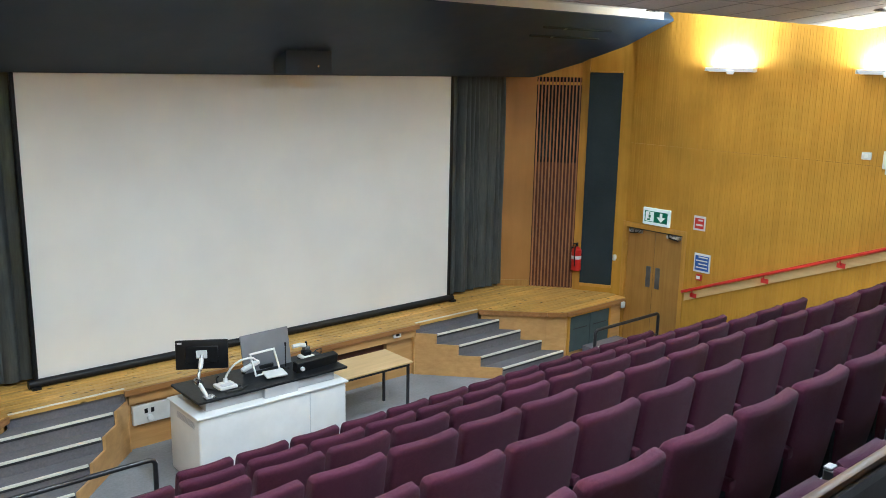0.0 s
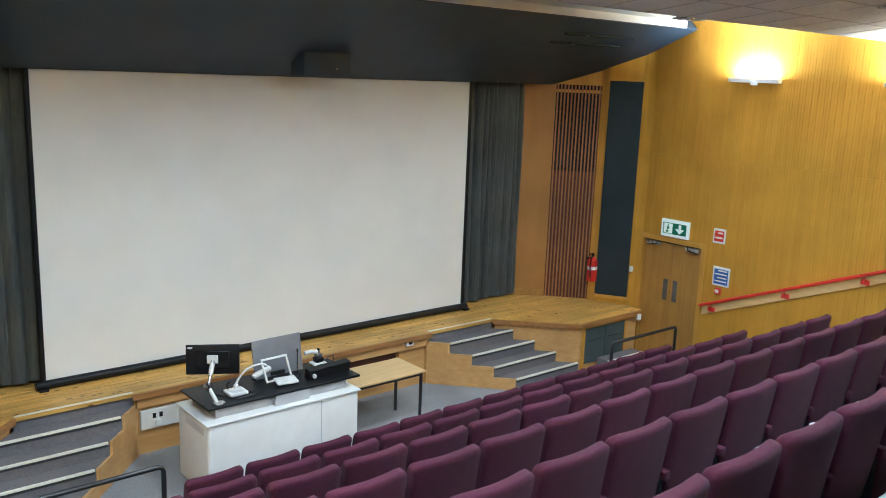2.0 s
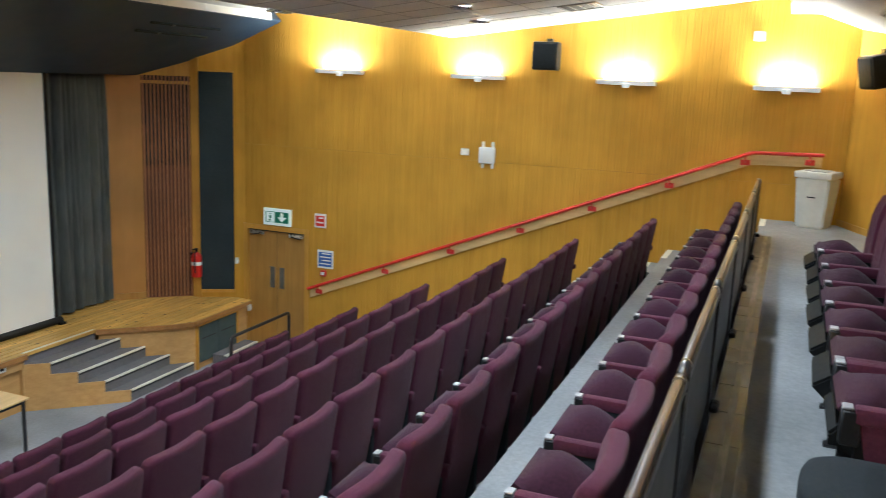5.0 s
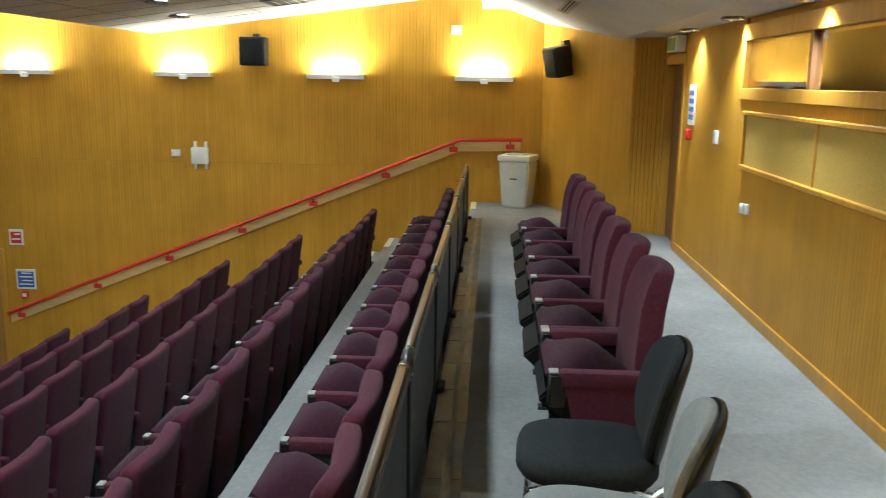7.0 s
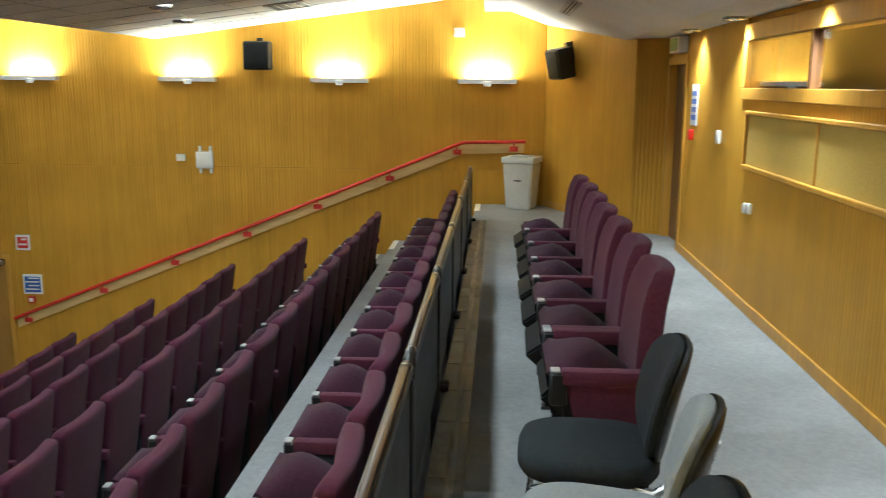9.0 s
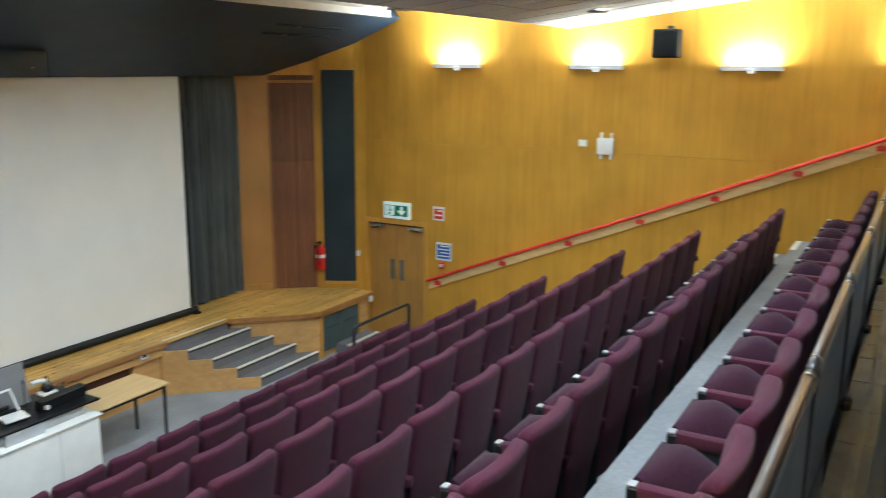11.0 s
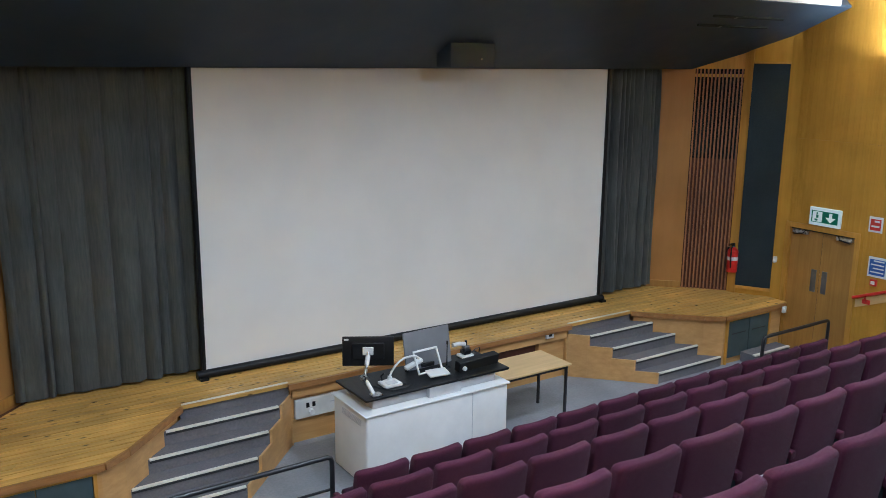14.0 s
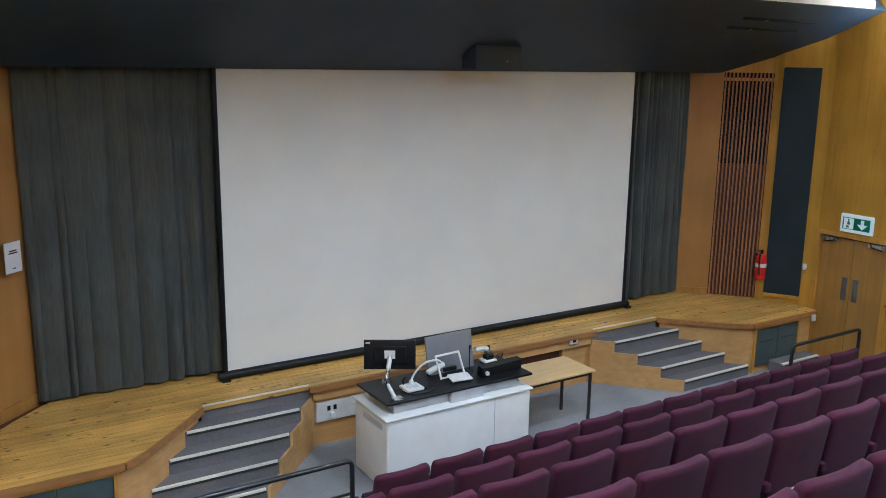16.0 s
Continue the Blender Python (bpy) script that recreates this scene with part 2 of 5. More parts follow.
# ---- mesh helpers ----
def mesh_object(name, bm, mat, parent=None, smooth=False):
    bmesh.ops.recalc_face_normals(bm, faces=bm.faces)
    me = bpy.data.meshes.new(name)
    bm.to_mesh(me)
    bm.free()
    me.materials.append(mat)
    if smooth:
        for f in me.polygons:
            f.use_smooth = True
        me.set_sharp_from_angle(angle=radians(40))
    ob = new(name, me)
    if parent is not None:
        ob.parent = parent
    return ob


def part(name, bm, mat, parent, label="", smooth=True):
    ob = mesh_object(name, bm, mat, parent, smooth)
    return tagged(ob, label)


def thing(name, label, category, m=None, group=""):
    ob = new(name)
    ob.empty_display_size = 0.1
    if m is not None:
        ob.matrix_world = m
    return tagged(ob, label, category, group)


def structure(name, bm, mat, label="", smooth=False):
    return tagged(mesh_object(name, bm, mat, None, smooth), label, "", "", "structure")


def box(bm, x0, x1, y0, y1, z0, z1, r=0.0, seg=1, m=None):
    t = Matrix.Translation(((x0 + x1) / 2, (y0 + y1) / 2, (z0 + z1) / 2)) @ Matrix.Diagonal((abs(x1 - x0), abs(y1 - y0), abs(z1 - z0), 1))
    vs = bmesh.ops.create_cube(bm, size=1.0, matrix=t)["verts"]
    if r:
        es = list({e for v in vs for e in v.link_edges})
        res = bmesh.ops.bevel(bm, geom=es, offset=r, segments=seg, affect="EDGES", profile=0.5, clamp_overlap=True)
        vs = list({v for f in res["faces"] for v in f.verts} | {v for v in vs if v.is_valid})
    if m is not None:
        bmesh.ops.transform(bm, matrix=m, verts=vs)
    return bm


def B(*a, **k):
    return box(bmesh.new(), *a, **k)


def prism(bm, pts, z0, z1):
    """An upright prism over a plan polygon."""
    lo = [bm.verts.new((x, y, z0)) for x, y in pts]
    hi = [bm.verts.new((x, y, z1)) for x, y in pts]
    n = len(pts)
    bm.faces.new(lo[::-1]), bm.faces.new(hi)
    for i in range(n):
        bm.faces.new((lo[i], lo[(i + 1) % n], hi[(i + 1) % n], hi[i]))
    return bm


def sweep_x(bm, pts, x0, x1):
    """A prism along x over a polygon of (y, z)."""
    a = [bm.verts.new((x0, y, z)) for y, z in pts]
    b = [bm.verts.new((x1, y, z)) for y, z in pts]
    n = len(pts)
    bm.faces.new(a[::-1]), bm.faces.new(b)
    for i in range(n):
        bm.faces.new((a[i], a[(i + 1) % n], b[(i + 1) % n], b[i]))
    return bm


def slab(bm, p, q, z0, z1, t, off=0.0):
    """An upright panel on the plan line p to q; t: thickness to the right of the way from p to q, starting at off."""
    d = (Vector(q) - Vector(p)).normalized()
    n = Vector((d.y, -d.x))
    a, b = Vector(p) + n * off, Vector(q) + n * off
    return prism(bm, [a, b, b + n * t, a + n * t], z0, z1)


def tube(bm, pts, r, seg=8):
    """A round bar through the points."""
    pts = [Vector(p) for p in pts]
    rings = []
    for i, p in enumerate(pts):
        d = (pts[min(i + 1, len(pts) - 1)] - pts[max(i - 1, 0)]).normalized()
        u = d.orthogonal().normalized()
        if rings:
            u = (rings[-1][1] - d * rings[-1][1].dot(d)).normalized()
        w = d.cross(u)
        rings.append(([bm.verts.new(p + (u * math.cos(k * 2 * math.pi / seg) + w * math.sin(k * 2 * math.pi / seg)) * r) for k in range(seg)], u))
    for (a, _), (b, _) in zip(rings, rings[1:]):
        for k in range(seg):
            bm.faces.new((a[k], a[(k + 1) % seg], b[(k + 1) % seg], b[k]))
    bm.faces.new(rings[0][0][::-1]), bm.faces.new(rings[-1][0])
    return bm


def cyl(bm, p, q, r0, r1=None, seg=16):
    p, q = Vector(p), Vector(q)
    r1 = r0 if r1 is None else r1
    m = Matrix.Translation((p + q) / 2) @ (q - p).to_track_quat("Z", "Y").to_matrix().to_4x4()
    bmesh.ops.create_cone(bm, cap_ends=True, segments=seg, radius1=r0, radius2=r1, depth=(q - p).length, matrix=m)
    return bm


# ---- structure ----
XR, XL, YB, MID = 11.765, -1.42, -1.207, 5.67
WALK = 2.953
ROW_Y = [7.06, 6.05, 5.04, 4.09, 3.12, 2.14, 1.11]
ROW_Z = [0.0, 0.44, 0.885, 1.275, 1.635, 2.00, 2.41]
ROW_X = [2.92, 1.32, 1.45, 1.30, 1.37, 1.39, 1.09]
GUARD_Y = 0.967
STAGE = 0.80
LIP = 0.06
AISLE, AISLE_UP = 10.46, 11.08


def mirror(pts):
    return [(2 * MID - x, y) for x, y in pts]


structure("floor", box(bmesh.new(), XL, 12.1, ROW_Y[0] - LIP, 11.3, -0.2, 0.0), CARPET, "grey carpeted floor in front of the stage")
for i in range(1, 7):
    structure("floor_tier_%d" % i, box(bmesh.new(), XL, AISLE if i < 3 else AISLE_UP, ROW_Y[i] - LIP if i < 6 else 0.93, ROW_Y[i - 1] - LIP, -0.2, ROW_Z[i]), CARPET, "grey carpeted seating tier")
structure("floor_walkway", box(bmesh.new(), XL, 12.1, -1.4, 0.93, -0.2, WALK), CARPET, "grey carpeted walkway behind the top row")
strip = structure("floor_strip", box(bmesh.new(), 0.5, 10.3, 0.765, 0.925, WALK, WALK + 0.003), STRIPTAPE, "dark worn vinyl strip of floor along the guard rail")
x = 0.5
strip_rnd = random.Random(21)
while x < 10.25:
    x1 = min(10.3, x + strip_rnd.choice((0.30, 0.45, 0.62)))
    part("tile", B(x + 0.004, x1 - 0.004, 0.842 + strip_rnd.uniform(0, 0.012), 0.925, WALK + 0.003, WALK + 0.006), STAIN, strip, smooth=False)
    part("tile", B(x + 0.002, x1 - 0.002, 0.765, 0.806 + strip_rnd.uniform(0, 0.008), WALK + 0.003, WALK + 0.006), STAIN, strip, smooth=False)
    x = x1

bm = bmesh.new()
edges = []
flights = [(ROW_Y[i - 1] - LIP, ROW_Z[i - 1], ROW_Z[i], 2) for i in range(1, 7)] + [(0.93, ROW_Z[6], WALK, 3)]
for n, (yf, za, zb, parts_) in enumerate(flights):
    yb = flights[n + 1][0] if n < 6 else 0.92
    xa = AISLE if n < 2 else AISLE_UP
    for q in range(1, parts_):
        z, front = za + (zb - za) * q / parts_, yf + 0.28 * (parts_ - q)
        box(bm, (AISLE if n < 3 else AISLE_UP), 12.0, front - 0.28, front, -0.2, z)
        edges.append((AISLE if n < 3 else AISLE_UP, front, z))
    if n < 6:
        box(bm, xa, 12.0, yb - 0.001, yf, -0.2, zb)
    edges.append((xa, yf, zb))
aisle = structure("floor_aisle_steps", bm, CARPET, "carpeted aisle steps along the panelled wall")
for xa, y1, z in edges:
    part("nosing", B(xa + 0.02, 11.74, y1 - 0.065, y1 + 0.006, z - 0.035, z + 0.004), NOSING, aisle)

# right wall, with the doorway
DY0, DY1, DZ = 7.81, 8.98, 2.05
bm = bmesh.new()
box(bm, XR + 0.02, XR + 0.22, 0.0, DY0, -0.2, 6.1)
box(bm, XR + 0.02, XR + 0.22, DY1, 9.3, -0.2, 6.1)
box(bm, XR + 0.02, XR + 0.22, DY0, DY1, DZ, 6.1)
wall_right = structure("wall_right", bm, OAK, "honey-coloured grooved timber panelling")
structure("wall_left", box(bmesh.new(), XL - 0.2, XL, -1.4, 11.3, -0.2, 6.1), OAK, "honey-coloured timber panelling")
structure("wall_front", box(bmesh.new(), XL, 12.1, 11.05, 11.3, -0.2, 6.1), BLACKFAB, "dark wall behind the stage curtains")

# back wall, with the booth window and the doorway
WX0, WX1, WZ0, WZ1 = 3.50, 6.52, 4.56, 4.97
BX0, BX1, BZ = 8.58, 9.46, 4.86
bm = bmesh.new()
y0, y1 = YB - 0.22, YB - 0.02
box(bm, XL, WX0, y0, y1, 2.7, 6.0)
box(bm, WX1, BX0, y0, y1, 2.7, 6.0)
box(bm, WX0, WX1, y0, y1, 2.7, WZ0)
box(bm, WX0, WX1, y0, y1, WZ1, 6.0)
box(bm, BX0, BX1, y0, y1, BZ, 6.0)
box(bm, BX1, 9.66, y0, y1, 2.7, 6.0)
wall_back = structure("wall_back", bm, OAK, "honey-coloured grooved timber panelling")
wall_return = structure("wall_return", slab(bmesh.new(), (9.48, YB - 0.02), (9.66, -0.87), 2.7, 6.0, 0.16, 0.0), OAK, "timber panelling beside the door")
structure("wall_corner", slab(bmesh.new(), (9.66, -0.87), (11.79, 0.01), 2.7, 6.1, 0.16, 0.0), OAK, "smooth honey-coloured timber panel wall")
bm = bmesh.new()
for a in ((XL, 9.0, -3.8, -3.7, 2.8, 6.0), (XL, 9.0, -3.7, YB - 0.24, 2.8, 2.9), (XL, 9.0, -3.7, YB - 0.24, 5.6, 5.7), (1.8, 1.9, -3.7, YB - 0.24, 2.9, 5.6), (7.6, 7.7, -3.7, YB - 0.24, 2.9, 5.6)):
    box(bm, *a)
structure("wall_booth", bm, BOOTH, "dark projection booth behind the window")

# splayed side walls of the stage
SPLAY = [(10.42, 10.84), (10.93, 10.38), (11.43, 9.81), (11.46, 9.67), (11.735, 9.197), (11.785, 9.00)]
for side, flip in (("right", False), ("left", True)):
    SPLAY[0] = (10.35, 10.903) if flip else (10.50, 10.768)

    def seg(i, z0, z1, t, off=0.0):
        p, q = SPLAY[i], SPLAY[i + 1]
        if flip:
            (p, q) = [(x - 0.27, y) for x, y in mirror([q, p])]
        return slab(bmesh.new(), q, p, z0, z1, t, off)
    structure("wall_splay_%s_1" % side, seg(0, 0.0, 6.0, 0.12), VENEER, "plain honey-coloured timber strip beside the curtain")
    structure("baseboard_splay_%s" % side, seg(0, STAGE, STAGE + 0.11, -0.015, -0.001), DOORWOOD, "stained timber skirting on the stage")
    back = structure("wall_splay_%s_2" % side, seg(1, 0.0, 3.02, 0.10, 0.05), SHADED_DARKWOOD, "recess behind upright redwood slats, coloured dark for its shade")
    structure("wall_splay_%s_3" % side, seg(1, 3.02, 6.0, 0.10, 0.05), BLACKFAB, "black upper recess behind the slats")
    structure("wall_splay_%s_4" % side, seg(2, 0.0, 6.0, 0.12, -0.012), OAK_TRIM, "timber post beside the slats")
    structure("wall_splay_%s_5" % side, seg(3, 0.0, 6.0, 0.12), OAK, "timber wall behind the acoustic panel")
    structure("wall_splay_%s_6" % side, seg(4, -0.2, 6.0, 0.12), OAK, "timber strip beside the door")
    structure("wall_head_%s" % side, seg(1, 4.47, 6.0, 0.04, 0.004), OAK_TRIM, "timber panel above the slats")
    for k in range(13):
        u = (k + 0.5) / 13
        p, q = Vector(SPLAY[1]), Vector(SPLAY[2])
        c = p.lerp(q, u)
        d = (q - p).normalized() * 0.0125
        pts = [c - d, c + d]
        if flip:
            pts = [Vector((x - 0.27, y)) for x, y in mirror([pts[1], pts[0]])]
        part("slat", slab(bmesh.new(), pts[1], pts[0], STAGE, 4.47, 0.032, 0.004), REDWOOD, back, smooth=False)
    e = part("slat_rail", seg(1, 4.34, 4.39, 0.010, 0.037), OAK_TRIM, back, smooth=False)
    pan = thing("acoustic_panel", "tall dark slate acoustic panel on the splayed wall", "acoustic panel")
    part("fabric_panel", seg(3, 0.94, 4.56, -0.03, -0.001), PANEL, pan, smooth=False)
    part("bottom_trim", seg(3, 0.885, 0.937, -0.04, -0.001), OAK_TRIM, pan, smooth=False)
    part("top_trim", seg(3, 4.563, 4.59, -0.04, -0.001), OAK_TRIM, pan, smooth=False)
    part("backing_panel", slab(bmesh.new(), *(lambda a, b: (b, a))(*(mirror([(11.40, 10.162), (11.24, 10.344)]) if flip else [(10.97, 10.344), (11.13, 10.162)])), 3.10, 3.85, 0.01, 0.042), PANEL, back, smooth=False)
if XL < 0:
    structure("wall_left_return", box(bmesh.new(), XL, 2 * MID - 11.75, 8.96, 9.10, -0.2, 6.0), OAK_TRIM, "timber wall beside the stage")

# ceiling in one piece, with its folds and tile bars
prof = [(-1.4, 5.11), (-0.78, 5.11), (0.5, 5.57), (0.84, 5.57), (0.86, 5.78), (5.4, 5.19), (8.45, 5.56), (8.45, 5.62), (11.3, 5.7), (11.3, 6.1), (-1.4, 6.1)]
bm = sweep_x(bmesh.new(), prof, XL, XR + 0.03)
ceiling = structure("ceiling", bm, CEIL, "white tiled ceiling that folds down in a valley")
bm = bmesh.new()


def bar(x0, x1, ya, yb):
    za, zb = ceiling_z(ya) - 0.004, ceiling_z(yb) - 0.004
    vs = [bm.verts.new(v) for v in ((x0, ya, za), (x1, ya, za), (x1, yb, zb), (x0, yb, zb))]
    up = [bm.verts.new(v.co + Vector((0, 0, 0.02))) for v in vs]
    bm.faces.new(vs), bm.faces.new(up[::-1])
    for i in range(4):
        bm.faces.new((vs[i], vs[(i + 1) % 4], up[(i + 1) % 4], up[i]))


x = XL + 0.3
while x < XR:
    bar(x - 0.010, x + 0.010, 0.9, 5.39)
    bar(x - 0.006, x + 0.006, 5.41, 8.44)
    x += 0.6
y = 1.2
while y < 8.4:
    bar(XL, XR, y - 0.010, y + 0.010)
    y += 0.3 if y > 5.4 else 0.6
structure("ceiling_bars", bm, CEILBAR, "thin grey bars between the ceiling tiles")

# black canopy over the screen, with the white edge of the ceiling step
bm = sweep_x(bmesh.new(), [(11.1, 4.46), (10.43, 4.46), (8.30, 5.37), (8.30, 5.40), (8.5, 5.60), (11.1, 5.65)], XL, XR - 0.02)
structure("ceiling_canopy", bm, SOFFIT, "black sloping canopy over the screen")
structure("ceiling_fascia", sweep_x(bmesh.new(), [(8.29, 5.38), (8.29, 5.48), (8.44, 5.61), (8.47, 5.61), (8.32, 5.42)], XL, XR - 0.30), PLASTER, "white edge strip of the ceiling step")

for yy in (8.72, 8.98):
    zz = 5.37 - (yy - 8.30) * 0.4272
    tr = thing("canopy_track", "thin dark metal track under the canopy", "lighting track")
    part("track", box(bmesh.new(), -0.75, 0.75, -0.018, 0.018, -0.022, 0.006, m=pose(10.0, yy, zz, -23.1)), PANEL, tr, smooth=False)
    part("clip", box(bmesh.new(), -0.03, 0.03, -0.024, 0.024, -0.027, -0.021, m=pose(9.7, yy, zz, -23.1)), METAL, tr, smooth=False)

# stage
FRONT = 9.80


def wing_left_x(y):
    """Where the stage's right wing begins, going from the stairs out to the front."""
    if y >= 9.02:
        return 9.17 + (FRONT - y) * 0.98
    return 9.93 + (9.02 - y) * 1.4


bm = bmesh.new()
right_wing = [(9.21, FRONT - 0.01), (9.95, 9.04), (10.21, 8.87), (11.62, 8.87), (11.9, 9.3), (11.9, FRONT - 0.01)]
prism(bm, right_wing, 0, STAGE - 0.045)
prism(bm, mirror(right_wing), 0, STAGE - 0.045)
box(bm, -0.5, 11.9, FRONT + 0.14, 11.1, 0, STAGE - 0.045)
stage = structure("stage", bm, PLY, "timber stage with plywood faces")
for pts in (right_wing, mirror(right_wing), [(-0.4, FRONT + 0.145), (11.7, FRONT + 0.145), (11.7, 11.04), (-0.4, 11.04)]):
    part("subfloor", prism(bmesh.new(), pts, STAGE - 0.0448, STAGE - 0.0435), SHADED_DARKWOOD, stage, smooth=False)
bm = bmesh.new()
box(bm, 3.48, 7.86, FRONT - 0.01, FRONT + 0.14, 0.60, STAGE - 0.05)
fascia = structure("stage_fascia", bm, PLY, "plywood fascia along the stage front")
# the recessed middle panel has its shade in the colour
for x0, x1, z0, z1, mat in ((3.48, 4.40, 0.0, 0.60, PLY), (7.36, 7.86, 0.0, 0.60, PLY), (4.40, 7.36, 0.0, 0.30, PLY), (4.40, 7.36, 0.30, 0.60, SHADED_DARKWOOD)):
    y = FRONT + (0.05 if mat is PLY else 0.12)
    part("panel", B(x0, x1 - 0.004, y, FRONT + 0.139, z0, z1 - 0.003), mat, fascia, smooth=False)
band_line = [(9.17, FRONT), (9.93, 9.02), (10.19, 8.84), (11.64, 8.84)]
for pts in (band_line[::-1], mirror(band_line), [(7.90, FRONT - 0.02), (3.44, FRONT - 0.02)]):
    for p, q in zip(pts, pts[1:]):
        part("edge_band", slab(bmesh.new(), p, q, STAGE - 0.075, STAGE - 0.004, -0.035, 0.0), BAND, stage, smooth=False)

# cupboard doors in the stage wings
for flip in (False, True):
    xs = [(10.30, 10.79), (10.80, 11.28)]
    holder = thing("stage_cupboard", "dark teal double cupboard doors in the stage front", "cupboard")
    for x0, x1 in xs:
        if flip:
            x0, x1 = 2 * MID - x1, 2 * MID - x0
        d = part("door", B(x0, x1, 8.842, 8.872, 0.10, 0.69, r=0.004), TEAL, holder, smooth=False)
        part("vent_slot", B(x0 + 0.08, x1 - 0.08, 8.838, 8.846, 0.47, 0.485), RUBBER, d, smooth=False)
    x0, x1 = (10.26, 11.32) if not flip else (2 * MID - 11.32, 2 * MID - 10.26)
    bm = bmesh.new()
    box(bm, x0, x1, 8.835, 8.875, 0.69, 0.725)
    box(bm, x0, x0 + 0.035, 8.835, 8.875, 0.0, 0.69)
    box(bm, x1 - 0.035, x1, 8.835, 8.875, 0.0, 0.69)
    part("frame", bm, OAK_TRIM, holder, smooth=False)

# stage steps
RISE, GO = 0.16, 0.245
for flip in (False, True):
    fl = (lambda pts: mirror(pts)) if flip else (lambda pts: list(pts))
    steps = thing("stage_steps", "grey carpeted steps up to the stage with cream nosings", "steps", group="stage steps")
    xl, xr = (lambda y: 7.87 + (9.82 - y) * 0.94), (lambda y: 9.17 + (9.82 - y) * 1.02)
    for k in range(5):
        yk, yb = 9.82 - GO * k, 9.82 - GO * (k - 1)
        z = STAGE - RISE * k
        if k:
            part("tread", prism(bmesh.new(), fl([(xl(yk), yk), (xr(yk), yk), (xr(yb) - 0.01, yb), (xl(yb), yb)]), 0.0, z), STEPCARPET, steps, smooth=False)
        part("nosing", prism(bmesh.new(), fl([(xl(yk) + 0.01, yk - 0.012), (xr(yk) - 0.02, yk - 0.012), (xr(yk) - 0.02, yk + 0.022), (xl(yk) + 0.01, yk + 0.022)]), z - 0.016, z + 0.006), NOSING, steps, smooth=False)
        part("nosing_backing", prism(bmesh.new(), fl([(xl(yk) + 0.01, yk - 0.008), (xr(yk) - 0.02, yk - 0.008), (xr(yk) - 0.02, yk - 0.001), (xl(yk) + 0.01, yk - 0.001)]), z - 0.045, z - 0.019), RUBBER, steps, smooth=False)
        if not k:
            part("riser", prism(bmesh.new(), fl([(xl(yk) + 0.002, yk), (xr(yk) - 0.002, yk), (xr(yk) - 0.002, yk + 0.11), (xl(yk) + 0.002, yk + 0.11)]), STAGE - RISE, STAGE - 0.047), STEPCARPET, steps, smooth=False)
        if k:
            part("stringer", prism(bmesh.new(), fl([(xl(yk) - 0.035, yk - 0.004), (xl(yk) - 0.003, yk - 0.004), (xl(yb) - 0.003, yb - 0.006), (xl(yb) - 0.035, yb - 0.006)]), 0.0, z + 0.012), PLY, steps, smooth=False)
    part("stringer_end", prism(bmesh.new(), fl([(7.84, 9.79), (7.866, 9.79), (7.866, 9.95), (7.84, 9.95)]), 0.0, STAGE - 0.05), PLY, steps, smooth=False)

# small step beside the door
small = thing("door_step", "low grey carpeted step with a white nosing", "step")
part("tread", B(10.62, 11.50, 8.58, 8.83, 0.0, 0.16), STEPCARPET, small, smooth=False)
part("nosing", B(10.62, 11.50, 8.568, 8.62, 0.145, 0.166), NOSING, small, smooth=False)
tagged(mesh_object("door_mat", B(11.0, 11.80, 7.9, 8.5, 0.0, 0.014, r=0.005), RUBBER), "dark ribbed door mat", "mat")

# screen
scr = thing("projection_screen", "large blank white projection screen in a black frame", "projection screen")
part("cloth", B(2.70, 9.09, 10.50, 10.52, 0.86, 4.455), SCREEN, scr, smooth=False)
bm = bmesh.new()
for x0, x1, z0, z1 in ((2.655, 2.698, STAGE + 0.02, 4.53), (9.092, 9.135, STAGE + 0.02, 4.53), (2.698, 9.092, 4.457, 4.53)):
    box(bm, x0, x1, 10.47, 10.56, z0, z1, r=0.004)
part("frame", bm, BLACK, scr, smooth=False)
part("bottom_bar", cyl(bmesh.new(), (2.58, 10.47, STAGE + 0.055), (9.18, 10.47, STAGE + 0.055), 0.052), BLACK, scr)
part("foot", B(2.60, 2.70, 10.38, 10.56, STAGE, STAGE + 0.03), BLACK, scr, smooth=False)
part("foot", B(9.09, 9.19, 10.38, 10.56, STAGE, STAGE + 0.03), BLACK, scr, smooth=False)


